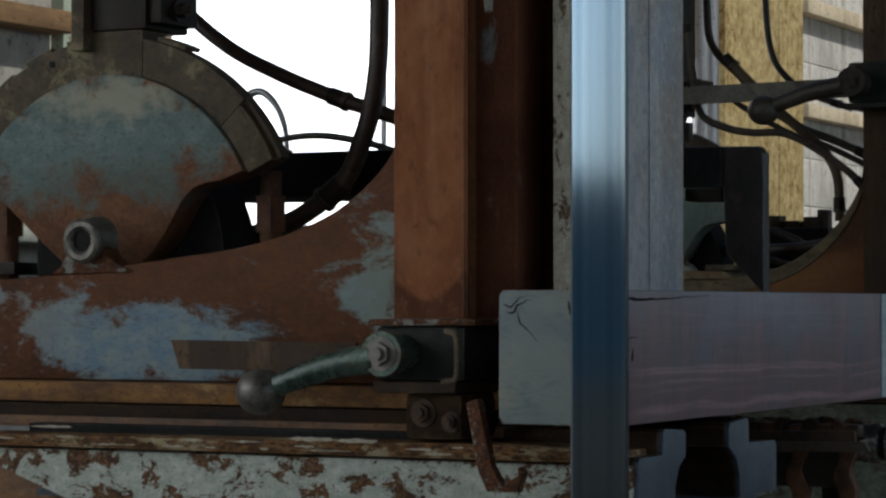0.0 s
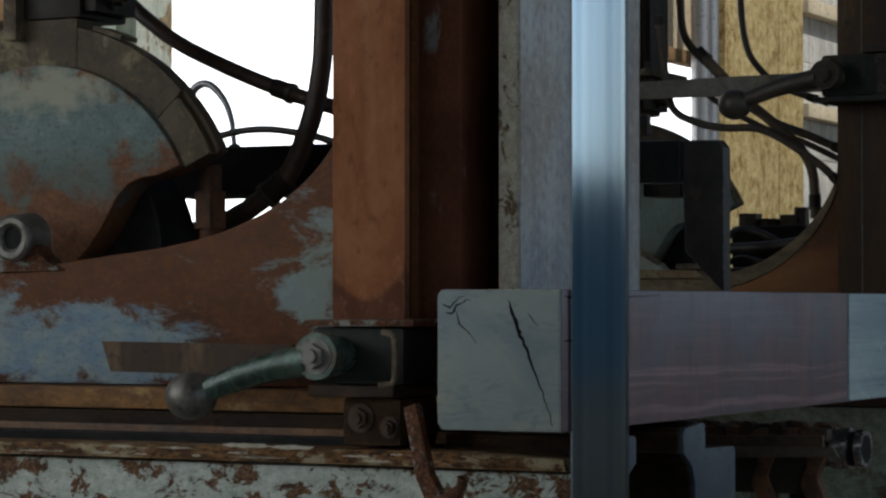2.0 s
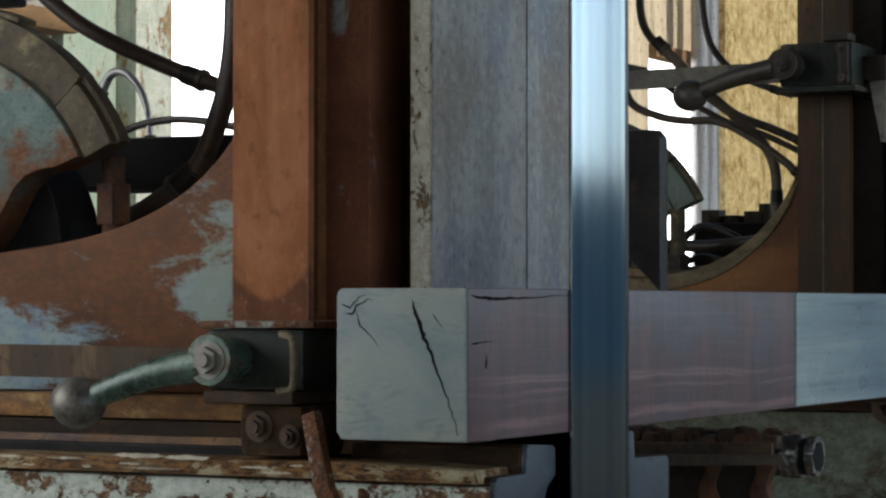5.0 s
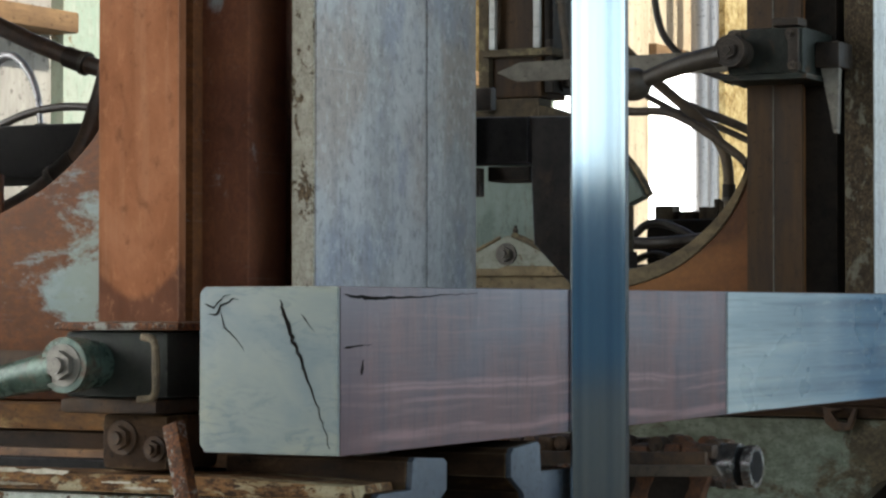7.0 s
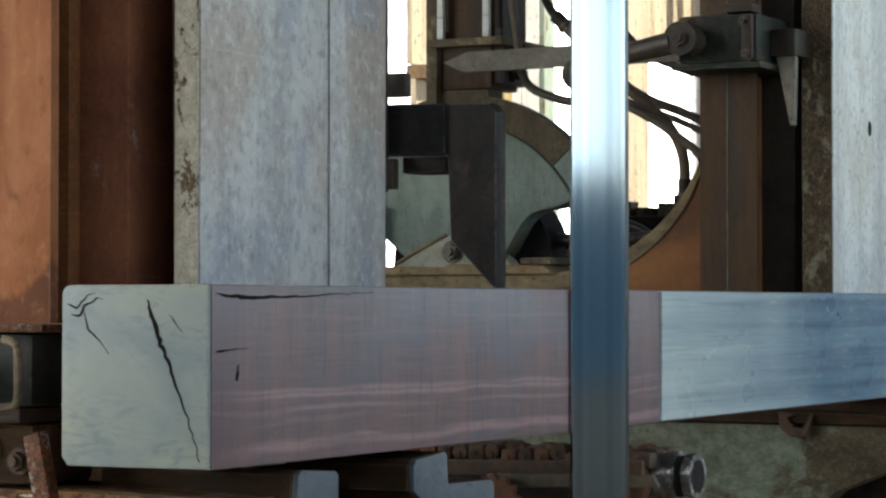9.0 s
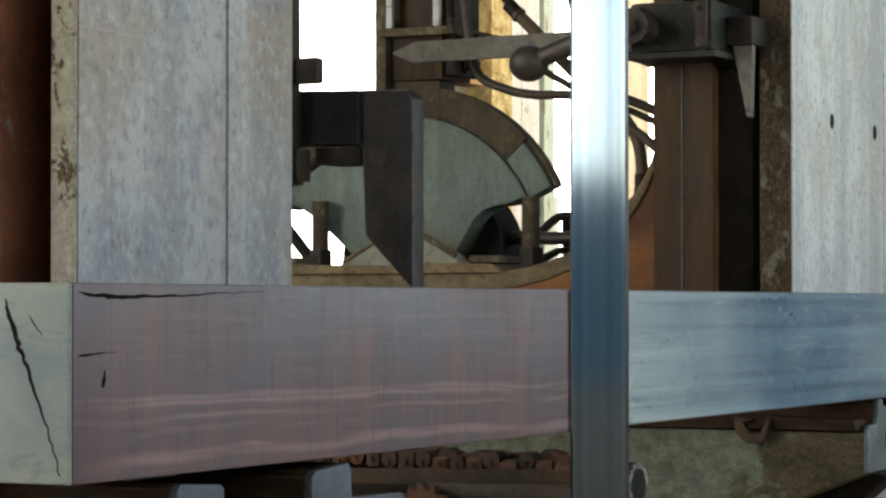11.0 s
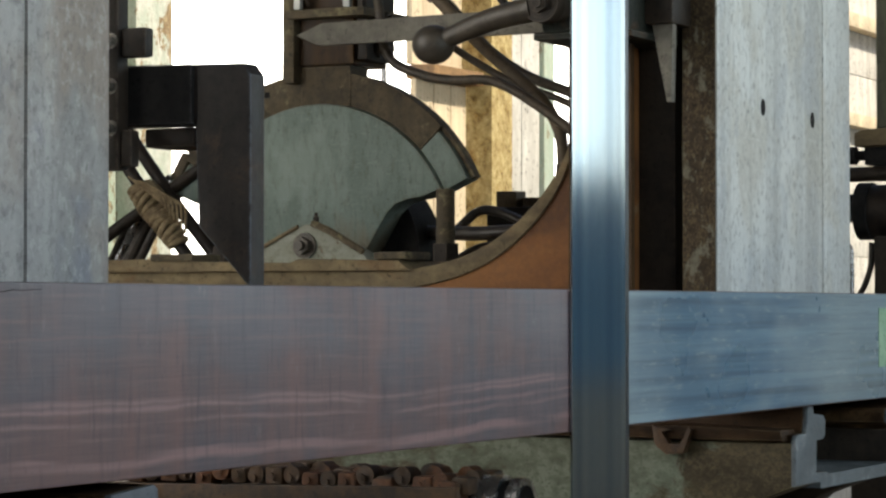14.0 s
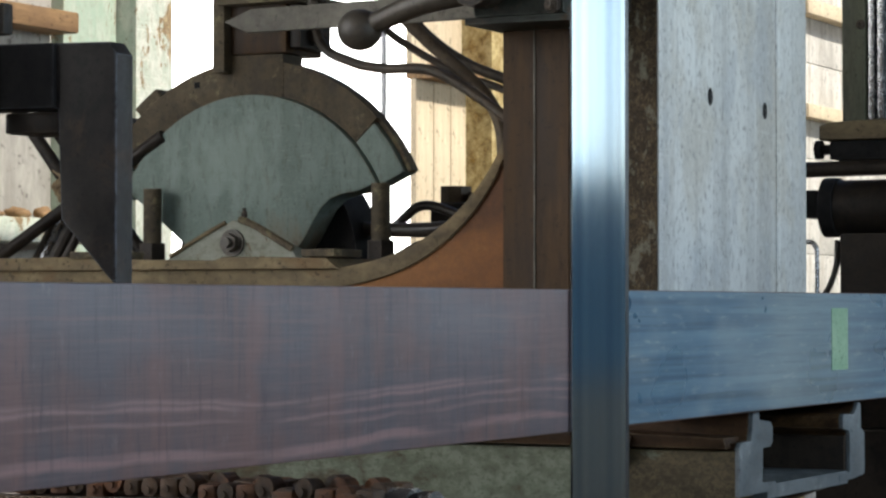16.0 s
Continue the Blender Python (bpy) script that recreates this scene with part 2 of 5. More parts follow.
def plate_mat(name, tone, stain, stain2, scrape, spots):
    """Steel plate rubbed by timber: upright bands, soft stains, short scrapes and pits."""
    m, nt, b = mat(name)
    bands = noise_tex(nt, coords(nt, (11, 1, 0.12)), 1.0, 3, 0.6)
    narrow = noise_tex(nt, coords(nt, (26, 1, 17)), 1.0, 7, 0.72, 0.3)
    patch = noise_tex(nt, coords(nt, (1.6, 1, 0.9)), 4.2, 4, 0.55, 0.3)
    patch2 = noise_tex(nt, coords(nt, (1.5, 1, 0.9)), 6.5, 4, 0.55, 0.2)
    dashes = noise_tex(nt, coords(nt, (75, 1, 58)), 1.0, 6, 0.72, 0.3)
    speck = noise_tex(nt, coords(nt, (105, 1, 62)), 1.0, 6, 0.75)
    dim, lit = tuple(0.86 * a for a in tone), tuple(min(1.0, 1.17 * a) for a in tone)
    c = ramp(nt, bands, [(0.40, dim), (0.43, tone), (0.54, tone), (0.57, lit)])
    c = mix(nt, ramp(nt, patch, [(0.49, 0.0), (0.60, 0.6)]), c, stain)
    c = mix(nt, ramp(nt, patch2, [(0.37, 0.6), (0.47, 0.0)]), c, stain2)
    c = mix(nt, ramp(nt, narrow, [(0.56, 0.0), (0.70, 0.35)]), c, lit)
    c = mix(nt, ramp(nt, narrow, [(0.30, 0.40), (0.42, 0.0)]), c, tuple(0.6 * a for a in tone))
    c = mix(nt, ramp(nt, dashes, [(0.54, 0.0), (0.61, scrape)]), c, tuple(min(1.0, 1.5 * a) for a in tone))
    c = mix(nt, ramp(nt, dashes, [(0.39, scrape), (0.45, 0.0)]), c, tuple(0.5 * a for a in tone))
    rubs = noise_tex(nt, coords(nt, (3, 1, 170)), 1.0, 5, 0.7, 0.2)
    c = mix(nt, ramp(nt, rubs, [(0.63, 0.0), (0.68, 0.35)]), c, tuple(min(1.0, 1.45 * a) for a in tone))
    c = mix(nt, ramp(nt, speck, [(0.55, 0.0), (0.61, spots)]), c, tuple(0.32 * a for a in tone))
    nt.links.new(c, b.inputs["Base Color"])
    b.inputs["Metallic"].default_value = 0.15
    nt.links.new(ramp(nt, patch, [(0.35, 0.40), (0.65, 0.60)]), b.inputs["Roughness"])
    bump(nt, b, mix(nt, 0.5, speck, dashes), 0.25)
    return m


M_PLATE = plate_mat("worn_grey_steel_plate", (0.315, 0.315, 0.312), (0.285, 0.222, 0.175), (0.19, 0.21, 0.265), 0.45, 0.40)
M_PLATE_PALE = plate_mat("pale_worn_steel_plate", (0.535, 0.555, 0.545), (0.47, 0.455, 0.40), (0.42, 0.455, 0.48), 0.22, 0.6)
M_PLATE_SIDE = painted("speckled_plate_edge", (0.045, 0.032, 0.02), (0.14, 0.10, 0.06), (0.42, 0.40, 0.33), (0.32, 0.30, 0.24), 0.62, 34, (1, 1, 0.6), 0.8)
M_EDGE_DARK = painted("dark_stained_plate_edge", (0.025, 0.018, 0.012), (0.085, 0.06, 0.035), (0.17, 0.16, 0.12), (0.12, 0.11, 0.08), 0.35, 34, (1, 1, 0.6), 0.8)
# tints paint in the pale sheen along the top and the darker lower half
M_GUARD = painted("guard_blue_green_over_rust", RUST_D, (0.16, 0.07, 0.035), (0.17, 0.225, 0.21), (0.115, 0.165, 0.155), 0.12, 13, (1, 0.7, 1), soft=0.075, patches=((0.69, 0.90, 0.38, 0.13, 0.36),), calm=0.5, tints=((0.66, 0.965, 0.20, 0.05, 0.75, (0.34, 0.325, 0.24)), (0.62, 0.80, 0.3, 0.07, 0.6, (0.095, 0.085, 0.065))))
M_GUARD_GREY = painted("guard_grey_green_paint", (0.06, 0.045, 0.027), (0.14, 0.11, 0.07), (0.190, 0.240, 0.215), (0.150, 0.195, 0.172), 0.90, 9, (1, 1, 0.35), 0.62, soft=0.09, patches=((0.66, 0.64, 0.34, 0.08, -0.24),), tints=((0.66, 0.67, 0.30, 0.10, 0.75, (0.165, 0.125, 0.075)), (0.80, 0.90, 0.14, 0.10, 0.45, (0.27, 0.33, 0.30))))
M_BAND = plain("rusty_guard_band", (0.040, 0.029, 0.016), (0.125, 0.097, 0.058), 34, 0.8, 0, (1, 1, 1), 0.35, (0.24, 0.205, 0.11), wear=(0.20, 0.16, 0.10))
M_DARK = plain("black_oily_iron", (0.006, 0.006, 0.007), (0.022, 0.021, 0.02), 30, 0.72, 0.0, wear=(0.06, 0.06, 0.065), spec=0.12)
M_IRON = plain("dark_grimy_iron", (0.009, 0.007, 0.006), (0.038, 0.028, 0.020), 32, 0.58, 0.1, wear=(0.11, 0.085, 0.065), spec=0.28)
M_GREENIRON = plain("lever_green_bronze", (0.022, 0.042, 0.033), (0.090, 0.140, 0.112), 40, 0.28, 0.3, (1, 1, 1), 0.3, (0.09, 0.05, 0.03))
M_HOOK = plain("dark_grey_worn_iron", (0.009, 0.008, 0.008), (0.034, 0.028, 0.025), 40, 0.5, 0.1, wear=(0.13, 0.15, 0.19), spec=0.3, spots=(0.05, 0.032, 0.022))
M_GRIMY = plain("grimy_green_black_iron", (0.005, 0.006, 0.005), (0.024, 0.030, 0.024), 42, 0.55, 0.0, (1, 1, 1), 0.5, (0.06, 0.036, 0.02), wear=(0.11, 0.12, 0.10), spec=0.25)
M_LEVER_DUST = plain("dusty_dark_lever_iron", (0.022, 0.018, 0.014), (0.075, 0.062, 0.046), 40, 0.5, 0.1, wear=(0.15, 0.13, 0.10))
M_HUBIRON = plain("worn_bare_iron", (0.065, 0.058, 0.050), (0.20, 0.19, 0.165), 45, 0.45, 0.5)
M_RAIL = plain("rail_rust_and_oil", (0.05, 0.023, 0.010), (0.27, 0.135, 0.05), 30, 0.65, 0, (1, 0.35, 1), 0.4, (0.36, 0.23, 0.10))
M_LEDGE_RUST = painted("ledge_flaking_cream_paint", (0.035, 0.018, 0.008), (0.17, 0.085, 0.032), (0.36, 0.31, 0.20), (0.25, 0.19, 0.10), 0.42, 20, (1, 0.3, 1), 0.82)
M_FLANGE = plain("flange_rust_and_sawdust", (0.075, 0.034, 0.011), (0.34, 0.17, 0.052), 34, 0.85, 0, (1, 0.4, 1), 0.4, (0.40, 0.26, 0.10))
# M_RAIL copied darker; shade on lips and far ledge is in the rust
M_RAIL_DARK = plain("dark_shaded_rust_rail", (0.012, 0.007, 0.004), (0.055, 0.030, 0.015), 30, 0.7, 0, (1, 0.35, 1), 0.4, (0.10, 0.06, 0.028), wear=(0.15, 0.11, 0.065), spec=0.15)
M_CHAIN = plain("rusty_chain", (0.04, 0.02, 0.012), (0.19, 0.08, 0.034), 40, 0.75, 0.1, (1, 1, 1), 0.4)
M_CHAIN_DARK = plain("oily_rusty_chain", (0.018, 0.012, 0.008), (0.10, 0.055, 0.026), 44, 0.65, 0.1, (1, 1, 1), 0.4)
M_ROLLER = plain("roller_steel", (0.10, 0.085, 0.075), (0.26, 0.22, 0.2), 24, 0.38, 0.7, (1, 0.2, 1))
M_COLLAR = plain("bright_steel_collar", (0.30, 0.31, 0.32), (0.6, 0.61, 0.62), 30, 0.25, 0.9)
M_PROFILE = plain("blue_grey_painted_edge", (0.03, 0.04, 0.055), (0.085, 0.105, 0.13), 40, 0.55)
M_PROFILE_PALE = plain("pale_blue_grey_edge", (0.050, 0.066, 0.078), (0.125, 0.152, 0.170), 40, 0.55, bumpy=0.3, spots=(0.22, 0.25, 0.26))
M_RUBBER = plain("black_rubber_hose", (0.014, 0.011, 0.009), (0.066, 0.052, 0.04), 30, 0.5)
M_HOSE_RUST = plain("rust_stained_rubber_hose", (0.016, 0.010, 0.007), (0.085, 0.052, 0.034), 34, 0.5, spots=(0.12, 0.075, 0.045))
M_HOSE_DUST = plain("dusty_rubber_hose", (0.06, 0.045, 0.03), (0.16, 0.12, 0.075), 30, 0.7)
M_HOSE_DARK = plain("dark_dusty_hose", (0.025, 0.02, 0.015), (0.10, 0.075, 0.05), 30, 0.6)
M_BAR = plain("sawdust_grey_bar", (0.085, 0.078, 0.062), (0.21, 0.195, 0.16), 24, 0.7, spots=(0.06, 0.05, 0.038))
M_RIB = plain("brown_rib_with_sawdust", (0.085, 0.062, 0.034), (0.25, 0.19, 0.105), 24, 0.85, 0, (1, 0.5, 1), 0.3, (0.17, 0.105, 0.05))
M_ROPE = plain("frayed_rope", (0.11, 0.075, 0.04), (0.34, 0.26, 0.15), 90, 0.95)


def wood_mats():
    # fresh sawn face: mauve brown with a few long pale pink bands and upright blade marks
    m, nt, b = mat("fresh_sawn_red_wood")
    sp = nt.nodes.new("ShaderNodeSeparateXYZ")
    nt.links.new(coords(nt), sp.inputs[0])

    def calc(op, a, c):
        n = nt.nodes.new("ShaderNodeMath")
        n.operation = op
        for sock, val in zip(n.inputs, (a, c)):
            if isinstance(val, (int, float)):
                sock.default_value = val
            else:
                nt.links.new(val, sock)
        return n.outputs[0]
    sway = calc("MULTIPLY", calc("SUBTRACT", noise_tex(nt, coords(nt, (0.9, 1, 2.0)), 1.6, 2, 0.5), 0.5), 0.045)
    ripple = calc("MULTIPLY", calc("SUBTRACT", noise_tex(nt, coords(nt, (5, 1, 16)), 1.6, 3, 0.5), 0.5), 0.012)
    level = calc("MULTIPLY", calc("ADD", sp.outputs["Z"], calc("ADD", sway, ripple)), 1 / 0.195)
    pale = ramp(nt, level, [(0.045, 0.0), (0.075, 0.85), (0.11, 0.75), (0.13, 0.0), (0.20, 0.0), (0.215, 0.65), (0.24, 0.0), (0.262, 0.1), (0.275, 0.75), (0.30, 0.0),
                            (0.335, 0.1), (0.352, 0.9), (0.372, 0.2), (0.385, 0.8), (0.41, 0.0)])
    pale2 = ramp(nt, level, [(0.48, 0.0), (0.49, 0.3), (0.505, 0.0), (0.58, 0.0), (0.592, 0.35), (0.61, 0.0), (0.70, 0.0), (0.71, 0.45), (0.725, 0.0), (0.80, 0.0), (0.812, 0.5), (0.83, 0.0), (0.90, 0.0), (0.91, 0.35), (0.93, 0.0)])
    come = ramp(nt, noise_tex(nt, coords(nt, (1.7, 1, 26)), 1.5, 3), [(0.42, 0.0), (0.56, 1.0)])
    fine = noise_tex(nt, coords(nt, (5, 1, 130)), 2.0, 6, 0.65)
    tone = noise_tex(nt, coords(nt, (17, 1, 1.6)), 1.3, 4, 0.6)
    wide = noise_tex(nt, coords(nt, (2.2, 1, 5)), 1.6, 4, 0.5)
    saw = noise_tex(nt, coords(nt, (75, 1, 5)), 1.6, 5, 0.65)
    c = ramp(nt, tone, [(0.34, (0.092, 0.078, 0.092)), (0.48, (0.123, 0.085, 0.090)), (0.64, (0.160, 0.095, 0.094))])
    c = mix(nt, ramp(nt, wide, [(0.42, 0.5), (0.54, 0.0)]), c, (0.082, 0.092, 0.120))
    c = mix(nt, ramp(nt, wide, [(0.54, 0.0), (0.68, 0.4)]), c, (0.150, 0.095, 0.095))
    c = mix(nt, 0.18, c, ramp(nt, fine, [(0.36, (0.045, 0.036, 0.042)), (0.64, (0.17, 0.12, 0.12))]))
    c = mix(nt, mix(nt, 1.0, pale, come, "MULTIPLY"), c, (0.255, 0.168, 0.172))
    c = mix(nt, mix(nt, 1.0, pale2, come, "MULTIPLY"), c, (0.185, 0.112, 0.114))
    c = mix(nt, ramp(nt, saw, [(0.54, 0.0), (0.70, 0.5)]), c, (0.050, 0.044, 0.055))
    chips = noise_tex(nt, coords(nt, (60, 1, 24)), 1.0, 7, 0.75)
    c = mix(nt, ramp(nt, chips, [(0.58, 0.0), (0.70, 0.45)]), c, (0.20, 0.165, 0.175))
    c = mix(nt, ramp(nt, chips, [(0.32, 0.45), (0.42, 0.0)]), c, (0.06, 0.05, 0.065))
    # darkened wood at the sawn-off end
    c = mix(nt, ramp(nt, calc("ADD", sp.outputs["X"], calc("MULTIPLY", wide, 0.06)), [(0.055, 0.6), (0.15, 0.0)]), c, (0.078, 0.050, 0.060))
    nt.links.new(c, b.inputs["Base Color"])
    nt.links.new(ramp(nt, wide, [(0.35, 0.44), (0.65, 0.56)]), b.inputs["Roughness"])
    bump(nt, b, mix(nt, 0.5, saw, fine), 0.16, 0.002)
    fresh = m
    # old planed face: grey-blue, polished, still damp; blue wall's reflection deepens the colour
    m, nt, b = mat("weathered_damp_wood")
    g = noise_tex(nt, coords(nt, (0.5, 1, 30)), 1.8, 4, 0.55, 0.15)
    g2 = noise_tex(nt, coords(nt, (2.2, 1, 95)), 1.8, 5, 0.6)
    t2 = noise_tex(nt, coords(nt, (3.2, 1, 5)), 1.5, 3, 0.5)
    sp = nt.nodes.new("ShaderNodeSeparateXYZ")
    nt.links.new(coords(nt), sp.inputs[0])
    # pale first stretch: glossy sheen put into the wood colour
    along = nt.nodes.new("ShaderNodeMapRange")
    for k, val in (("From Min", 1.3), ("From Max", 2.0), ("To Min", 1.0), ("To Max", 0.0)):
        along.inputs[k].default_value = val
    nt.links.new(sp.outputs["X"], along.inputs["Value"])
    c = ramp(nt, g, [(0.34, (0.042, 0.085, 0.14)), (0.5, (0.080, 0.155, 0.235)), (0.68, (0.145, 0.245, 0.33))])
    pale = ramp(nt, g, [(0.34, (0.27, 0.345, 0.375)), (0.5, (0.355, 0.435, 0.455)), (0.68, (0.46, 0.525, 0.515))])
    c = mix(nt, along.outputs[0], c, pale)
    # a pale patch further along, painted for the end wall's reflected sheen
    sheen = nt.nodes.new("ShaderNodeMath")
    sheen.operation = "MULTIPLY_ADD"
    sheen.inputs[1].default_value = 0.5
    nt.links.new(t2, sheen.inputs[0]), nt.links.new(sp.outputs["X"], sheen.inputs[2])
    c = mix(nt, ramp(nt, mix(nt, 1.0, sheen.outputs[0], (0.25, 0.25, 0.25), "MULTIPLY"), [(0.66, 0.0), (0.75, 0.38), (0.80, 0.30), (0.90, 0.0)]), c, (0.34, 0.40, 0.385))
    c = mix(nt, ramp(nt, t2, [(0.50, 0.0), (0.68, 0.5)]), c, (0.24, 0.315, 0.35))
    c = mix(nt, ramp(nt, g2, [(0.54, 0.0), (0.72, 0.4)]), c, (0.045, 0.066, 0.085))
    rub = noise_tex(nt, coords(nt, (14, 1, 90)), 1.0, 6, 0.7)
    c = mix(nt, ramp(nt, rub, [(0.56, 0.0), (0.68, 0.4)]), c, (0.42, 0.47, 0.45))
    c = mix(nt, ramp(nt, rub, [(0.30, 0.15), (0.45, 0.0)]), c, (0.05, 0.075, 0.095))
    nt.links.new(c, b.inputs["Base Color"])
    nt.links.new(ramp(nt, t2, [(0.35, 0.26), (0.7, 0.34)]), b.inputs["Roughness"])
    old = m
    # painted end grain
    m, nt, b = mat("pale_green_end_coat")
    v = coords(nt)
    n1 = noise_tex(nt, coords(nt, (1, 3, 5)), 2.2, 5, 0.55, 0.5)
    brush = noise_tex(nt, coords(nt, (1, 10, 30)), 2.0, 6, 0.6, 2.0)
    n5 = noise_tex(nt, coords(nt, (1, 1, 1.4)), 11, 4, 0.5)
    n2 = noise_tex(nt, v, 60, 8, 0.7)
    n3 = noise_tex(nt, v, 9, 5)
    c = ramp(nt, n1, [(0.36, (0.140, 0.180, 0.188)), (0.5, (0.182, 0.214, 0.203)), (0.64, (0.222, 0.243, 0.20))])
    c = mix(nt, ramp(nt, n3, [(0.5, 0.0), (0.7, 0.45)]), c, (0.235, 0.245, 0.185))
    c = mix(nt, mix(nt, 1.0, ramp(nt, brush, [(0.48, 0.0), (0.62, 0.6)]), ramp(nt, n5, [(0.40, 0.1), (0.56, 0.9)]), "MULTIPLY"), c, (0.085, 0.125, 0.145))
    c = mix(nt, mix(nt, 1.0, edges(nt, 0.006), ramp(nt, n2, [(0.42, 0.0), (0.58, 0.7)]), "MULTIPLY"), c, (0.07, 0.065, 0.05))
    c = mix(nt, ramp(nt, n2, [(0.62, 0.0), (0.78, 0.5)]), c, (0.14, 0.16, 0.14))
    nt.links.new(c, b.inputs["Base Color"])
    b.inputs["Roughness"].default_value = 0.6
    bump(nt, b, mix(nt, 0.5, n1, n2), 0.3, 0.002)
    return fresh, old, m


M_FRESH, M_OLD, M_END = wood_mats()
M_CRACK = plain("dark_check", (0.004, 0.0035, 0.003), (0.012, 0.009, 0.008), 60, 0.95, spec=0.1)


def blade_mat():
    m, nt, b = mat("running_saw_steel")
    g = noise_tex(nt, coords(nt, (19, 1, 0.01)), 1.0, 1, 0.4)
    fine = noise_tex(nt, coords(nt, (150, 1, 0.02)), 1.0, 2, 0.5)
    c = ramp(nt, g, [(0.38, (0.29, 0.365, 0.43)), (0.46, (0.36, 0.43, 0.49)), (0.52, (0.40, 0.465, 0.515)), (0.62, (0.50, 0.555, 0.585))])
    c = mix(nt, ramp(nt, fine, [(0.52, 0.0), (0.70, 0.22)]), c, (0.20, 0.24, 0.28))
    nt.links.new(c, b.inputs["Base Color"])
    b.inputs["Metallic"].default_value = 1.0
    nt.links.new(ramp(nt, g, [(0.3, 0.10), (0.7, 0.15)]), b.inputs["Roughness"])
    bump(nt, b, g, 0.03, 0.004)
    return m


M_BLADE = blade_mat()
M_TEETH = plain("dark_blurred_teeth", (0.05, 0.055, 0.06), (0.10, 0.11, 0.12), 40, 0.35, 0.9, (8, 1, 0.02), 0.1)
M_PLASTER = plain("whitewashed_boards", (0.42, 0.40, 0.36), (0.70, 0.68, 0.63), 10, 0.85, 0, (1, 1, 0.3), 0.2, (0.30, 0.26, 0.2))
# M_PLASTER with its stains, toned down to offset the sun on one panel
M_PLASTER_DIM = plain("stained_whitewash_dimmed", (0.24, 0.225, 0.20), (0.46, 0.44, 0.40), 10, 0.85, 0, (1, 1, 0.3), 0.2, (0.18, 0.15, 0.11))
M_MOSS = painted("mossy_yellow_column", (0.12, 0.075, 0.024), (0.31, 0.195, 0.06), (0.56, 0.45, 0.23), (0.40, 0.31, 0.14), 0.60, 15, (1, 1, 0.8), 0.9, soft=0.10)
M_PEEL = painted("peeling_white_frame", (0.22, 0.15, 0.08), (0.38, 0.29, 0.18), (0.62, 0.62, 0.55), (0.45, 0.5, 0.42), 0.6, 9, (1, 1, 0.5), 0.85)
M_GREENPOST = painted("peeling_green_post", (0.20, 0.16, 0.1), (0.36, 0.30, 0.2), (0.36, 0.45, 0.36), (0.45, 0.5, 0.42), 0.68, 8, (1, 1, 0.4), 0.85)
M_CREAM = plain("cream_boards", (0.50, 0.40, 0.27), (0.80, 0.69, 0.50), 9, 0.85, 0, (1, 1, 0.15), 0.2, (0.3, 0.21, 0.12))
M_LEDGE = plain("brown_wood_ledge", (0.16, 0.09, 0.04), (0.36, 0.22, 0.1), 14, 0.8, 0, (0.2, 1, 1))
M_PIPE = plain("grey_steel_pipe", (0.20, 0.2, 0.21), (0.42, 0.42, 0.43), 16, 0.4, 0.5, (1, 1, 0.1))
M_FLOOR = plain("sawdust_covered_floor", (0.10, 0.075, 0.045), (0.26, 0.19, 0.11), 6, 0.95)
M_ROOF = plain("dark_roof_boards", (0.06, 0.045, 0.032), (0.14, 0.105, 0.075), 7, 0.9, 0, (0.2, 1, 1))
M_GRASS = plain("yard_ground", (0.20, 0.18, 0.13), (0.38, 0.34, 0.25), 2, 0.95)
M_CONCRETE = plain("grey_concrete", (0.24, 0.23, 0.2), (0.40, 0.38, 0.33), 14, 0.9)


# ---- shape helpers ----
def box(bm, x0, x1, y0, y1, z0, z1, bevel=0.0):
    m = Matrix.Translation(((x0 + x1) / 2, (y0 + y1) / 2, (z0 + z1) / 2)) @ Matrix.Diagonal((abs(x1 - x0), abs(y1 - y0), abs(z1 - z0), 1))
    vs = bmesh.ops.create_cube(bm, size=1, matrix=m)["verts"]
    if bevel:
        es = list({e for v in vs for e in v.link_edges})
        bmesh.ops.bevel(bm, geom=es, offset=bevel, segments=2, affect="EDGES", profile=0.6)
    return bm


def boxed(*a, bevel=0.0):
    return box(bmesh.new(), *a, bevel=bevel)


def prism(bm, pts, lo, hi, axis="x", bevel=0.0):
    """A polygon (two coordinates in the order of the other axes) pushed from lo to hi along an axis."""
    def put(a, u, v):
        return {"x": (a, u, v), "y": (u, a, v), "z": (u, v, a)}[axis]
    low = [bm.verts.new(put(lo, u, v)) for u, v in pts]
    high = [bm.verts.new(put(hi, u, v)) for u, v in pts]
    faces = [bm.faces.new(low), bm.faces.new(high)]
    n = len(pts)
    for i in range(n):
        faces.append(bm.faces.new((low[i], low[(i + 1) % n], high[(i + 1) % n], high[i])))
    bmesh.ops.recalc_face_normals(bm, faces=faces)
    if bevel:
        rim = [e for f in faces[:2] for e in f.edges]
        bmesh.ops.bevel(bm, geom=list(set(rim)), offset=bevel, segments=2, affect="EDGES", profile=0.6)
    return bm


def cyl(bm, p0, p1, r0, r1=None, n=24):
    p0, p1 = Vector(p0), Vector(p1)
    d = p1 - p0
    m = Matrix.Translation((p0 + p1) / 2) @ d.to_track_quat("Z", "Y").to_matrix().to_4x4()
    bmesh.ops.create_cone(bm, cap_ends=True, segments=n, radius1=r0, radius2=r0 if r1 is None else r1, depth=d.length, matrix=m)
    return bm


def ball(bm, c, r, squash=(1, 1, 1), n=20):
    bmesh.ops.create_uvsphere(bm, u_segments=n, v_segments=n // 2 + 2, radius=r, matrix=Matrix.Translation(c) @ Matrix.Diagonal((*squash, 1)))
    return bm


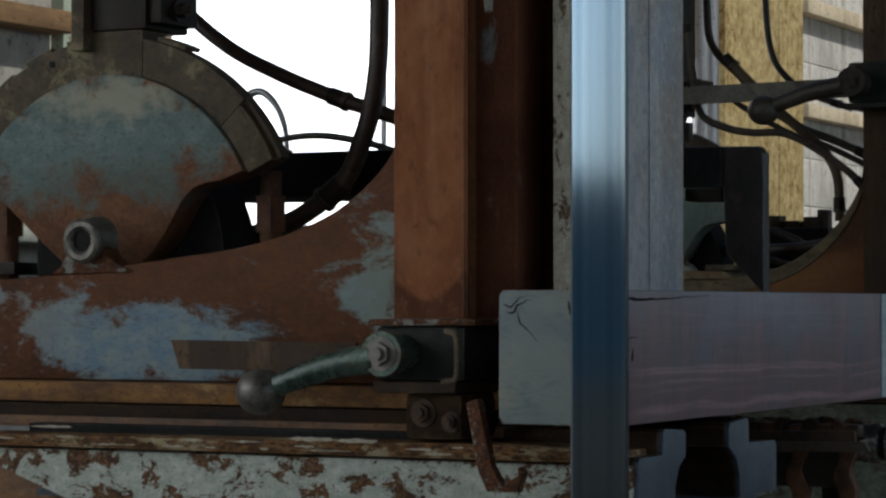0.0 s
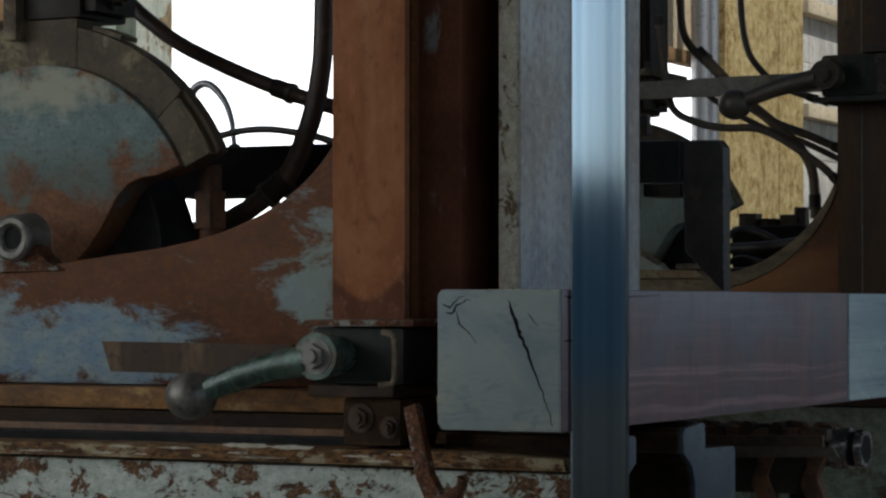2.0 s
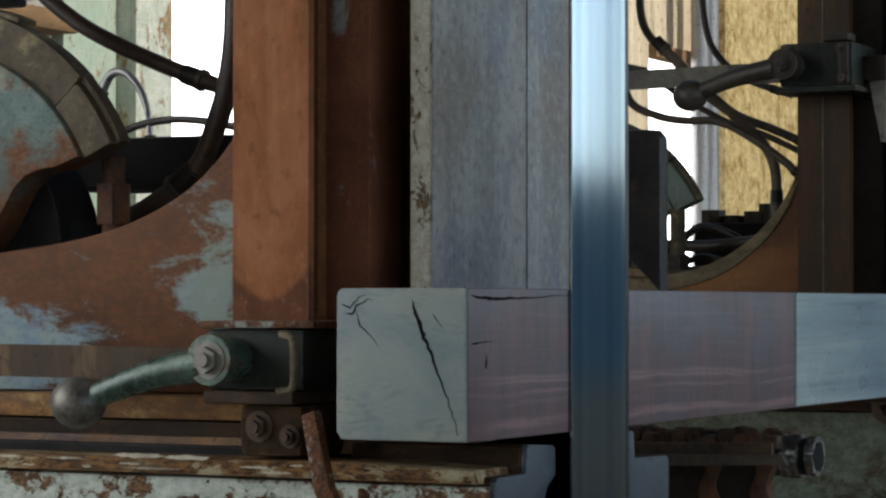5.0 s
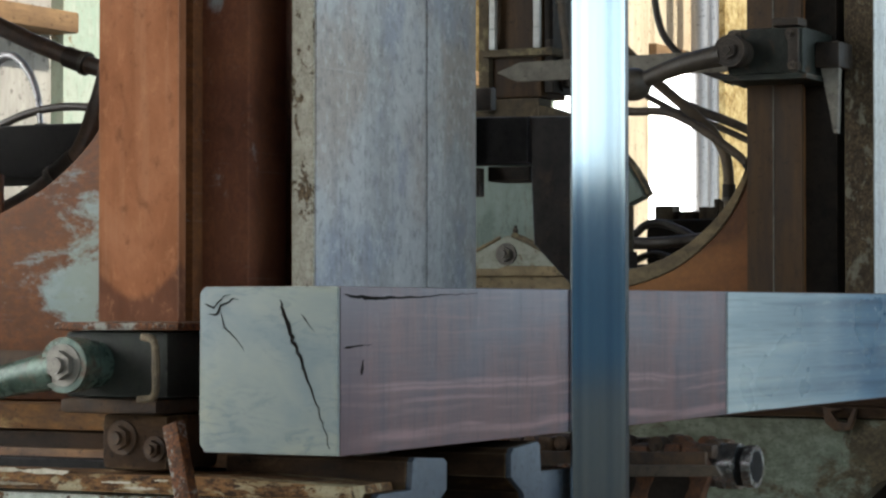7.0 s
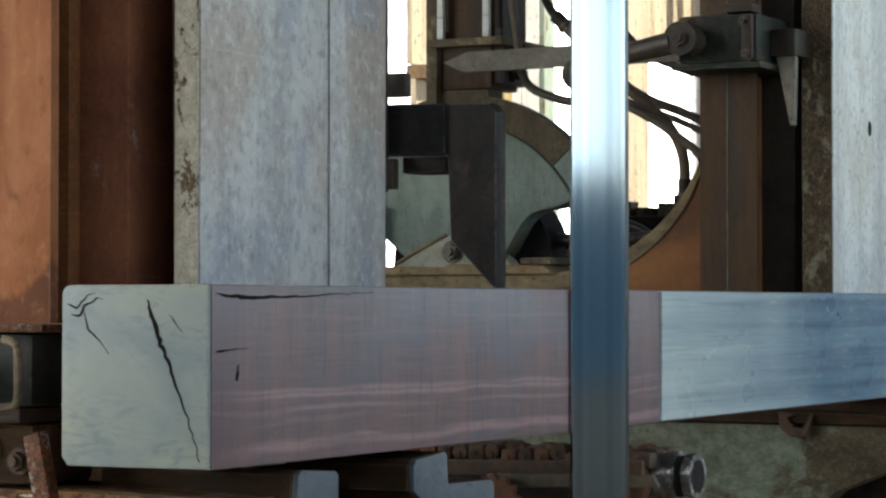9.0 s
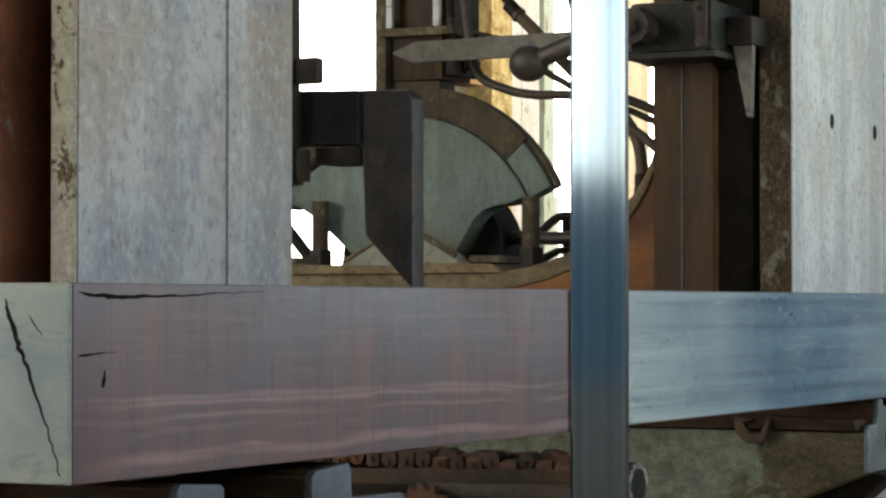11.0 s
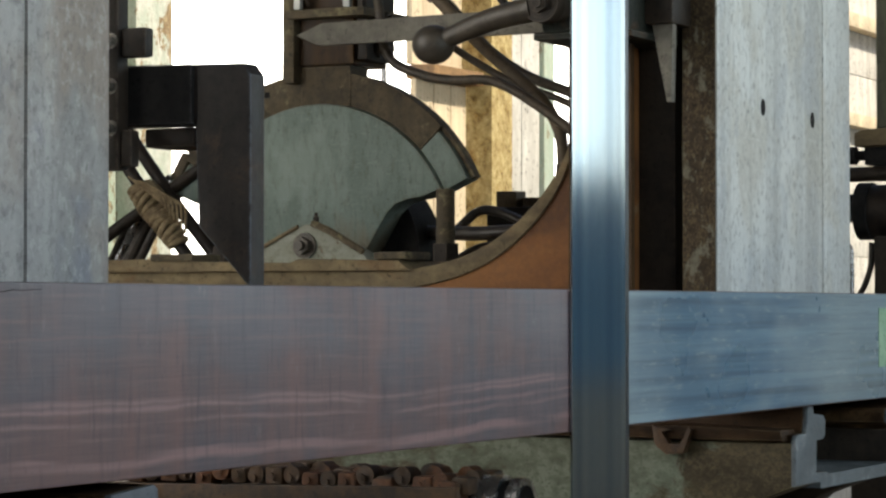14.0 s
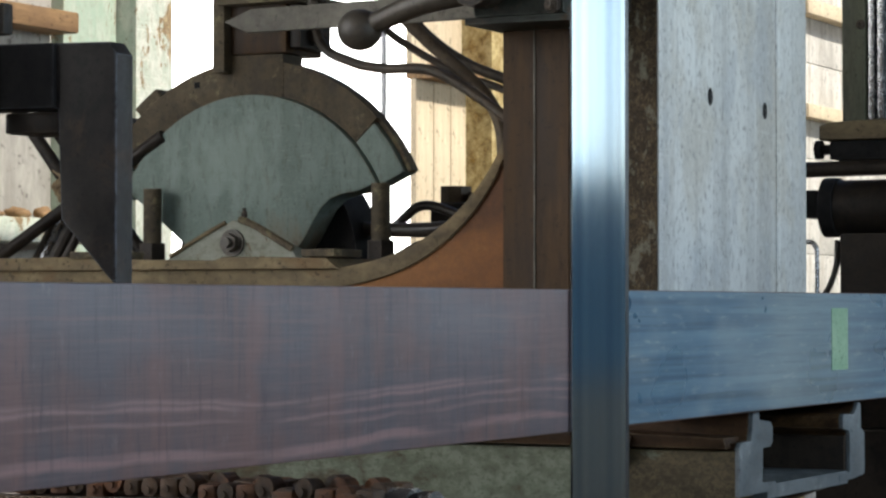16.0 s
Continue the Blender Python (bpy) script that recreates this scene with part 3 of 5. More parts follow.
def smooth_path(pts, steps=8):
    """Points on a Catmull-Rom curve through pts."""
    p = [Vector(q) for q in pts]
    p = [p[0] * 2 - p[1]] + p + [p[-1] * 2 - p[-2]]
    out = []
    for i in range(1, len(p) - 2):
        for k in range(steps):
            t = k / steps
            a, b, c, d = p[i - 1:i + 3]
            out.append(0.5 * (2 * b + (c - a) * t + (2 * a - 5 * b + 4 * c - d) * t * t + (3 * b - a - 3 * c + d) * t ** 3))
    out.append(p[-2])
    return out


def tube(bm, pts, r, n=12, steps=8):
    path = smooth_path(pts, steps)
    rings = []
    for i, q in enumerate(path):
        d = (path[min(i + 1, len(path) - 1)] - path[max(i - 1, 0)]).normalized()
        side = d.cross(Vector((0.31, 0.2, 0.93))).normalized()
        up = side.cross(d)
        rr = r[0] + (r[1] - r[0]) * i / (len(path) - 1) if isinstance(r, tuple) else r
        rings.append([bm.verts.new(q + rr * (side * math.cos(2 * math.pi * k / n) + up * math.sin(2 * math.pi * k / n))) for k in range(n)])
    for a, b in zip(rings, rings[1:]):
        for k in range(n):
            bm.faces.new((a[k], a[(k + 1) % n], b[(k + 1) % n], b[k]))
    bm.faces.new(rings[0]), bm.faces.new(rings[-1])
    bmesh.ops.recalc_face_normals(bm, faces=bm.faces[:])
    return bm


def arc(cy, cz, r, a0, a1, n=24):
    """Points of an arc in the y-z plane; degrees from +y towards +z."""
    return [(cy + r * math.cos(radians(a0 + (a1 - a0) * i / n)), cz + r * math.sin(radians(a0 + (a1 - a0) * i / n))) for i in range(n + 1)]


def mesh_from(bm, name, material):
    me = bpy.data.meshes.new(name)
    for f in bm.faces:
        f.smooth = True
    for e in bm.edges:
        if len(e.link_faces) == 2:
            e.smooth = e.calc_face_angle(0) < radians(35)
    bm.to_mesh(me)
    bm.free()
    me.materials.append(material)
    return me


def part(name, bm, material, parent, label=""):
    """One mesh object under a thing or a part; the bmesh is in world coordinates of the start."""
    ob = new(name, mesh_from(bm, name, material))
    ob.parent = parent
    ob.matrix_parent_inverse = Matrix.Identity(4)
    off = Vector((0, 0, 0))
    p = parent
    while p is not None:
        off += p.location
        p = p.parent
    ob.data.transform(Matrix.Translation(-off))
    if label:
        ob["label"] = label
    return ob


def thing(name, label, category, at, group="", kind=""):
    ob = new(name)
    ob.empty_display_size = 0.05
    ob.location = at
    return tagged(ob, label, category, group, kind)


def solid(name, bm, material, label, category, at=(0, 0, 0), group="", kind=""):
    ob = new(name, mesh_from(bm, name, material))
    ob.location = at
    ob.data.transform(Matrix.Translation(-Vector(at)))
    return tagged(ob, label, category, group, kind)


MOVING = []

# ---- the building ----
WY = 5.0           # inner face of the window wall
solid("ground", boxed(-60, 80, -60, 80, -0.6, -0.05), M_GRASS, "pale trodden yard ground around the shed", "ground", kind="structure")
solid("floor", boxed(-6.2, 20.2, -4.2, WY + 0.2, -0.05, 0.0), M_FLOOR, "sawdust-covered floor of the mill", "floor", kind="structure")
# unseen roof; its gap is sized to put sun on the window wall
bm = bmesh.new()
box(bm, -6.4, 5.6, -4.4, WY + 0.4, 4.4, 4.5), box(bm, 18.0, 20.4, -4.4, WY + 0.4, 4.4, 4.5)
box(bm, 5.6, 18.0, -4.4, 2.25, 4.4, 4.5), box(bm, 5.6, 18.0, 4.55, WY + 0.4, 4.4, 4.5)
solid("ceiling", bm, M_ROOF, "unseen dark shed roof with a gap added to let the sun in", "ceiling", kind="structure")
solid("wall_far", boxed(20.0, 20.2, -4.0, WY + 0.2, 0, 4.4), M_PLASTER, "whitewashed end wall of the shed", "wall", kind="structure")
# unseen wall behind, dark against bounce, open for the added fill
bm = bmesh.new()
box(bm, -6.2, -6.0, -4.0, -0.8, 0, 4.4), box(bm, -6.2, -6.0, 3.8, WY + 0.2, 0, 4.4), box(bm, -6.2, -6.0, -0.8, 3.8, 3.8, 4.4)
solid("wall_gate", bm, M_ROOF, "unseen wall kept dark to cut bounce, gap left for fill light", "wall", kind="structure")
# unseen wall, added in blue over grey to tint the saw band's reflection
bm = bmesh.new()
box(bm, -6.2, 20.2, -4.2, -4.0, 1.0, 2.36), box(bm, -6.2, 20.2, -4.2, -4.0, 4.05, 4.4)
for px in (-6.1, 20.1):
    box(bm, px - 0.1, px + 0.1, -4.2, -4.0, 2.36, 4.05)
solid("wall_open", bm, plain("blue_reflected_sheet", (0.06, 0.17, 0.32), (0.10, 0.245, 0.41), 6, 0.7), "unseen wall coloured blue for the saw band to reflect, open band above", "wall", kind="structure")
solid("wall_base", boxed(-6.2, 20.2, -4.2, -3.98, 0, 0.998), plain("grey_reflected_base", (0.16, 0.19, 0.21), (0.27, 0.30, 0.31), 6, 0.8), "unseen grey lower wall added for the saw band to reflect", "wall", kind="structure")


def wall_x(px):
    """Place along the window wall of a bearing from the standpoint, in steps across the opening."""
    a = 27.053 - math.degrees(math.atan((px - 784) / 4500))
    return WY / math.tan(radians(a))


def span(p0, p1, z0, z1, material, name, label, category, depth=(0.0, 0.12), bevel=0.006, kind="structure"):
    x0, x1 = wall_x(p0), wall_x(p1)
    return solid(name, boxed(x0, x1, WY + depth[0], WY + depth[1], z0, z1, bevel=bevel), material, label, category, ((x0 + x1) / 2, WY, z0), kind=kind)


def glow_mat():
    m, nt, bs = mat("hazy_white_daylight")
    bs.inputs["Base Color"].default_value = (0, 0, 0, 1)
    bs.inputs["Emission Color"].default_value = (1.0, 0.97, 0.92, 1)
    bs.inputs["Emission Strength"].default_value = 6.0
    return m


solid("backdrop", boxed(-6, 45, 16.0, 16.1, -0.05, 12), glow_mat(), "plain bright hazy daylight outside the windows", "backdrop", kind="structure")

# window wall: low wall, head beam, posts, boards and openings between them
SILL, HEAD = 1.5, 4.1
bm = bmesh.new()
box(bm, -6.2, 20.2, WY, WY + 0.2, 0, SILL), box(bm, -6.2, 20.2, WY, WY + 0.2, HEAD, 4.4)
solid("wall_window", bm, M_PLASTER, "whitewashed wall below and above the window band", "wall", kind="structure")
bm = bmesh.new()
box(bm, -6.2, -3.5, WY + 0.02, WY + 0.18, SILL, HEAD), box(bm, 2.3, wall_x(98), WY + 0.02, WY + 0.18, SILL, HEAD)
solid("wall_panel", bm, M_PLASTER_DIM, "stained whitewashed board panel", "wall", kind="structure")
ledge = solid("sill_board", boxed(5.2, wall_x(97), WY - 0.16, WY - 0.003, 1.70, 1.78, bevel=0.01), M_PEEL, "whitish sill board with flaking paint", "sill", kind="structure")
rng = random.Random(4)
for k in range(16):
    x = rng.uniform(6.3, 6.85)
    r = rng.uniform(0.015, 0.035)
    bm = bmesh.new()
    bmesh.ops.create_icosphere(bm, subdivisions=2, radius=r, matrix=Matrix.Translation((x, WY - rng.uniform(0.04, 0.12), 1.78 + r * 0.55)) @ Matrix.Diagonal((1.3, 1, 0.7, 1)))
    for v in bm.verts:
        v.co += v.normal * r * rng.uniform(-0.2, 0.2)
    solid("bark_chip", bm, M_LEDGE, "brown bark chip lying on the sill board", "bark chip", (x, WY - 0.08, 1.78), "bark chips on the sill")
solid("window_ledge", boxed(5.2, wall_x(95), WY - 0.10, WY + 0.019, 2.40, 2.47, bevel=0.008), M_LEDGE, "brown wooden ledge with sawdust on it", "ledge", kind="structure")
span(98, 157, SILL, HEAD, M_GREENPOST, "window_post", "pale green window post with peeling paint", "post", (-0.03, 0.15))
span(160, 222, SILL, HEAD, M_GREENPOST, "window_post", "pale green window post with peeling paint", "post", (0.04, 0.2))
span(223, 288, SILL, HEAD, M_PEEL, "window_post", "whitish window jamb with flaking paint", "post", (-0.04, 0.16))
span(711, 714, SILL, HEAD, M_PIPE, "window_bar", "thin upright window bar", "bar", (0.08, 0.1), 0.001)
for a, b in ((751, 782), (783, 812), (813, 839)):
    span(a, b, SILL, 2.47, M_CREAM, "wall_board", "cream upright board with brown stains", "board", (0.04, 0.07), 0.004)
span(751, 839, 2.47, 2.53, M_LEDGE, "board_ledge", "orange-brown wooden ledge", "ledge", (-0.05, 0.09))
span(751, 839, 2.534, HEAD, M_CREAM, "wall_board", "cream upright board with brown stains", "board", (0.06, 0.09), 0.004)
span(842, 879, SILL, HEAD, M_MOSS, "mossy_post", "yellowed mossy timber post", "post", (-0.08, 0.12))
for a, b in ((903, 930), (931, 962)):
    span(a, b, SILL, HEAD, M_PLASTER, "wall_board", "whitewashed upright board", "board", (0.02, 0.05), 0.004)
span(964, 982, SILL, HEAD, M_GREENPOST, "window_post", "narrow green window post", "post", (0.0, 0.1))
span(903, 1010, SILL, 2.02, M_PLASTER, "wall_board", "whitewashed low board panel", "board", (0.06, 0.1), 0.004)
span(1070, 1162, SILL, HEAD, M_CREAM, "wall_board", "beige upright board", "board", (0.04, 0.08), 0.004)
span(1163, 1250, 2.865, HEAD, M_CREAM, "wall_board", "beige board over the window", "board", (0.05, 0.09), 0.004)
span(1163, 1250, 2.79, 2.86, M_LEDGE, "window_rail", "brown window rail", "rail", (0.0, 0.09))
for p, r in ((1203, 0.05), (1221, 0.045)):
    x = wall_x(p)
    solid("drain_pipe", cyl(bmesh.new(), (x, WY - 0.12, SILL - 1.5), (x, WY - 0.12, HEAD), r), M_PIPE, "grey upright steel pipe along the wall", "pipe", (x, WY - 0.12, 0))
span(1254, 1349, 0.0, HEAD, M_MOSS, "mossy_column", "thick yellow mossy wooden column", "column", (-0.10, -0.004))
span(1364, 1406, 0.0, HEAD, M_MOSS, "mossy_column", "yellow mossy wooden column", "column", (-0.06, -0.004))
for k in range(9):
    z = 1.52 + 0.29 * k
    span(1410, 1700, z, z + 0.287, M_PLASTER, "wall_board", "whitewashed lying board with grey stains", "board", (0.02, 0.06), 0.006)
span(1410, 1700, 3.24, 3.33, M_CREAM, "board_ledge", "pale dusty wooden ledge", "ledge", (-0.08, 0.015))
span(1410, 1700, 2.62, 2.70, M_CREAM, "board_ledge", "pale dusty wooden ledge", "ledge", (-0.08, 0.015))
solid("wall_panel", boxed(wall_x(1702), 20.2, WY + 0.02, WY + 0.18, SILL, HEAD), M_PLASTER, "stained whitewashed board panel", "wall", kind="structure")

# ---- the saw ----
saw = thing("band_saw", "upright running band saw blade of polished steel", "saw", (3.3, 1.432, 0))
part("blade", boxed(3.192, 3.378, 1.4305, 1.4335, -0.04, 4.4), M_BLADE, saw, "polished steel saw band blurred by its speed")
part("tooth_edge", boxed(3.3782, 3.392, 1.431, 1.4332, -0.04, 4.4), M_TEETH, saw, "dark running teeth edge")


# ---- headblocks of the carriage ----
def bolt(name, c, r, h, parent, material=None, axis=(-1, 0, 0)):
    a = Vector(axis)
    c = Vector(c)
    bm = cyl(bmesh.new(), c, c + a * h, r, n=6)
    cyl(bm, c - a * 0.002, c + a * h * 0.25, r * 1.45, n=20)
    cyl(bm, c, c + a * h * 1.5, r * 0.55, n=12)
    return part(name, bm, material or M_IRON, parent)


def headblock(dx, first):
    X = lambda v: v + dx
    A = lambda v: v + (dx if first else dx - 0.08)
    if first:
        h = thing("carriage_headblock", "rust-red carriage headblock with flaking blue-green paint", "headblock", (X(3.62), 1.9, 0.9), "headblocks of the carriage")
    else:
        h = thing("carriage_headblock", "dusty grey-green carriage headblock with brown knee post", "headblock", (X(3.62), 1.9, 0.9), "headblocks of the carriage")
    arm_m = M_ARM_RUST if first else M_ARM_BROWN
    base_m = M_BASE if first else M_BASE_DUST_SHADED
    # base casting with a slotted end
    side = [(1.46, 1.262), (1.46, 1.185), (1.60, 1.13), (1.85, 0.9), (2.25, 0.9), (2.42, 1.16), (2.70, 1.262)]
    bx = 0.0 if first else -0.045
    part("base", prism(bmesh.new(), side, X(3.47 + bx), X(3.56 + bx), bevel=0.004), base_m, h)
    # far casting's second side is dark iron, standing in for shade under the beam
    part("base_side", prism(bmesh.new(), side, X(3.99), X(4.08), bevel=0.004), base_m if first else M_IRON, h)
    part("slot_floor", boxed(X(3.561), X(3.989), 1.4535, 2.6, 1.176, 1.1995 if not first else 1.187), M_PROFILE if first else M_PROFILE_PALE, h)
    # slotted end: a stepped lip on each side of a keyhole slot
    if first:
        lips = ([(3.478, 1.188), (3.478, 1.268), (3.487, 1.274), (3.571, 1.274), (3.575, 1.308), (3.582, 1.313), (3.660, 1.308), (3.667, 1.303), (3.667, 1.268), (3.640, 1.252), (3.625, 1.225), (3.622, 1.188)],
                [(4.080, 1.188), (4.080, 1.266), (4.072, 1.273), (3.948, 1.275), (3.945, 1.312), (3.938, 1.316), (3.862, 1.310), (3.855, 1.303), (3.855, 1.272), (3.892, 1.250), (3.903, 1.225), (3.905, 1.188)])
    else:
        lips = ([(3.424, 1.188), (3.424, 1.268), (3.431, 1.275), (3.480, 1.277), (3.486, 1.300), (3.488, 1.324), (3.516, 1.324), (3.520, 1.310), (3.574, 1.305), (3.583, 1.297), (3.583, 1.270), (3.572, 1.263), (3.536, 1.262), (3.534, 1.206), (3.60, 1.204), (3.60, 1.188)],
                [(4.085, 1.188), (4.085, 1.264), (4.064, 1.274), (4.062, 1.318), (4.050, 1.322), (4.036, 1.308), (4.018, 1.300), (3.965, 1.303), (3.959, 1.297), (3.959, 1.276), (3.995, 1.270), (3.998, 1.262), (3.998, 1.196), (3.94, 1.194), (3.94, 1.182), (4.02, 1.182)])
    for ring in lips:
        inner = [(X(max(a, 3.48 + bx)), c) for a, c in ring]
        ring = [(X(a), c) for a, c in ring]
        part("slot_lip", prism(bmesh.new(), inner, 1.461, 1.72, "y"), M_RAIL_DARK, h)
        part("end_face", prism(bmesh.new(), ring, 1.452, 1.4605, "y", 0.0015), M_PROFILE if first else M_PROFILE_PALE, h, "blue-grey painted cut face")
    # black fill in place of the slot's deep shade
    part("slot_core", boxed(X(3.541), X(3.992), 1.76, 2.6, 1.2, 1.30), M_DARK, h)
    part("rear_bracket", boxed(X(3.60), X(3.94), 2.43, 3.2, 0.9, 1.26, bevel=0.01), M_RAIL if first else M_RAIL_DARK, h, "rust-brown rear bracket")
    # rails on which the knee slides
    part("ledge", prism(bmesh.new(), [(1.47, 1.266), (1.475, 1.284), (1.66, 1.29), (2.66, 1.285), (2.70, 1.266)], X(3.455 + bx), X(3.563 + bx), bevel=0.003), M_LEDGE_RUST if first else M_RAIL_DARK, h, "rust-brown ledge with paint flakes")
    part("rail", boxed(X(3.585), X(3.95), 1.70, 3.2, 1.292, 1.333, bevel=0.005), M_RAIL_DARK, h, "dark oily slide rail")
    part("rail_foot", boxed(X(3.577), X(3.5845), 1.70, 3.2, 1.2925, 1.311, bevel=0.002), M_RAIL, h, "rusty foot of the slide rail")
    part("foot_flange", boxed(X(3.575), X(3.96), 1.72, 3.2, 1.335, 1.37, bevel=0.006), M_FLANGE, h, "rusty foot flange with sawdust")
    # sweeping arm of the knee
    top = [(p.x, p.y) for p in smooth_path([(3.2, 1.53, 0), (2.72, 1.545, 0), (2.368, 1.58, 0), (2.20, 1.603, 0), (2.093, 1.635, 0), (2.01, 1.68, 0), (1.945, 1.745, 0), (1.90, 1.84, 0), (1.88, 1.95, 0), (1.872, 2.4, 0)], 6)]
    if not first:
        top = [(p.x, p.y) for p in smooth_path([(3.2, 1.565, 0), (2.72, 1.565, 0), (2.40, 1.562, 0), (2.25, 1.566, 0), (2.12, 1.60, 0), (2.02, 1.665, 0), (1.95, 1.75, 0), (1.91, 1.85, 0), (1.885, 1.97, 0), (1.875, 2.4, 0)], 6)]
    part("arm", prism(bmesh.new(), top + [(1.80, 2.4), (1.80, 1.371), (3.2, 1.371)], A(3.62), A(3.76), bevel=0.010), arm_m, h)
    if not first:
        part("arm_rib", prism(bmesh.new(), [(y, z + 0.004) for y, z in top[:-4]] + [(y, z - 0.032) for y, z in reversed(top[:-4])], A(3.613), A(3.77), bevel=0.005), M_RIB, h)
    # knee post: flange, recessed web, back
    # web and core colours include the shade of recess and gap, black when far
    post_m, web_m = (M_POST, M_POST_SHADED) if first else (M_POST_BROWN, M_IRON)
    part("post_flange", prism(bmesh.new(), [(A(3.55), 1.777), (A(3.55), 1.90), (A(3.565), 1.903), (A(3.619), 1.903), (A(3.619), 1.84), (A(3.566), 1.777)], 1.40, 3.6, "z", 0.0), post_m, h)
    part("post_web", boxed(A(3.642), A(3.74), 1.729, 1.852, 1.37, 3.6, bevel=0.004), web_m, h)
    part("post_core", boxed(A(3.80), A(4.02), 1.672, 1.86, 1.30, 3.6), M_POST_SHADED if first else M_DARK, h)
    if not first:
        part("post_seam", boxed(A(3.547), A(3.5495), 1.839, 1.841, 1.40, 3.6), M_BAR, h)
    # face plate against which the timber stands
    x1, x2, x3 = (3.656, 3.966, 4.122) if first else (3.53, 4.12, 4.295)
    part("face_plate", boxed(X(x1), X(x2 - 0.0025), 1.635, 1.668, 1.30, 3.6, bevel=0.003), M_PLATE if first else M_PLATE_PALE, h)
    part("face_strip", boxed(X(x2 + 0.0025), X(x3), 1.6352, 1.668, 1.30, 3.6, bevel=0.003), M_PLATE if first else M_PLATE_PALE, h)
    part("plate_edge", boxed(X(x1 - 0.006), X(x1 - 0.0005), 1.637, 1.669 if first else 1.70, 1.30, 3.6, bevel=0.002), M_PLATE_SIDE if first else M_EDGE_DARK, h, "speckled peeling plate edge")
    # wheel guard and its band
    gy, gz, gx = 2.565, 1.592, X(3.735)
    cover = arc(gy, gz, 0.315, 24, 154, 40) + [(2.325, 1.714), (2.355, 1.711), (2.384, 1.701), (2.405, 1.682), (2.422, 1.655), (2.442, 1.622), (2.468, 1.592), (2.50, 1.564), (2.64, 1.562), (2.712, 1.619), (2.783, 1.68), (2.833, 1.715)]
    g_m = M_GUARD if first else M_GUARD_GREY
    part("wheel_guard", prism(bmesh.new(), cover, gx - 0.02, gx + 0.05, bevel=0.006), g_m, h)
    part("wheel_drum", cyl(bmesh.new(), (gx + 0.052, gy, gz), (gx + 0.16, gy, gz), 0.20, n=40), M_DARK, h, "dark drum inside the guard")

    def sector(r0, r1, a0, a1, x0, x1, bevel=0.003):
        return prism(bmesh.new(), arc(gy, gz, r1, a0, a1, 32) + list(reversed(arc(gy, gz, r0, a0, a1, 32))), x0, x1, bevel=bevel)
    part("guard_tip", sector(0.316, 0.372, 137, 155, gx - 0.012, gx + 0.04, 0.006), M_BAND if first else g_m, h)
    part("guard_tip", sector(0.316, 0.372, 22, 33, gx - 0.012, gx + 0.04, 0.006), M_BAND if first else g_m, h)
    gb = part("guard_band", sector(0.316, 0.382, 33.3, 136.7, gx - 0.008, gx + 0.035), M_BAND, h)
    part("guard_flap", sector(0.373, 0.382, 119, 155, gx + 0.002, gx + 0.032, 0.002), M_BAND, h, "overlapping rusty guard flap")
    for a in (30, 40, 52, 66, 80, 95, 109):
        if first or a < 60:
            hi = 0.391 if first else 0.404
            part("band_tab", sector(0.383, hi, a - 4.7, a + 4.2, gx, gx + 0.05, 0.001), M_BAND, gb)
    for a, r in ((96, 0.352), (70, 0.36)):
        part("band_slot", boxed(gx - 0.0095, gx - 0.004, gy + r * math.cos(radians(a)) - 0.006, gy + r * math.cos(radians(a)) + 0.006, gz + r * math.sin(radians(a)) - 0.006, gz + r * math.sin(radians(a)) + 0.006), M_DARK, gb)
    # bearing boss on the arm
    if first:
        by, bz = 2.534, 1.611
        bp = part("bearing_boss", cyl(bmesh.new(), (X(3.604), by, bz), (X(3.65), by, bz), 0.036, 0.043, n=32), M_HUBIRON, h, "bare iron bearing boss")
        part("boss_ring", tube(bmesh.new(), [(X(3.603), by + 0.029 * math.cos(a), bz + 0.029 * math.sin(a)) for a in [k * math.pi / 8 for k in range(17)]], 0.0105, 8, 2), M_HUBIRON, bp, "scraped pale ring")
        part("boss_bore", cyl(bmesh.new(), (X(3.6025), by, bz), (X(3.62), by, bz), 0.021, n=24), M_DARK, bp, "dark open bore")
        foot = [(by + 0.085, 1.552), (by + 0.058, 1.566), (by + 0.042, 1.590), (by + 0.034, 1.612), (by - 0.034, 1.612), (by - 0.042, 1.588), (by - 0.062, 1.572), (by - 0.10, 1.556)]
        part("boss_foot", prism(bmesh.new(), foot, X(3.613), X(3.66), bevel=0.010), M_BOSS_RUST, h)
    else:
        bp = part("bearing_bracket", prism(bmesh.new(), [(2.740, 1.568), (2.712, 1.590), (2.640, 1.626), (2.585, 1.654), (2.566, 1.662), (2.543, 1.660), (2.500, 1.638), (2.436, 1.606), (2.420, 1.588), (2.415, 1.568)], X(3.66), X(3.712), bevel=0.006), M_ARM_GREY, h)
        bolt("bracket_bolt", (X(3.66), 2.564, 1.619), 0.018, 0.02, bp, M_LEVER_DUST)
        bolt("grease_nipple", (X(3.68), 2.551, 1.662), 0.007, 0.016, bp, M_IRON, (0, 0, 1))
        part("cover_fold", tube(bmesh.new(), [(X(3.656), 2.546, 1.664), (X(3.656), 2.50, 1.645), (X(3.656), 2.43, 1.606)], 0.007, 8, 4), M_BAND, bp)
        part("cover_seam", tube(bmesh.new(), [(X(3.658), 2.580, 1.658), (X(3.658), 2.64, 1.629), (X(3.658), 2.705, 1.594)], 0.004, 8, 4), M_RIB, bp)
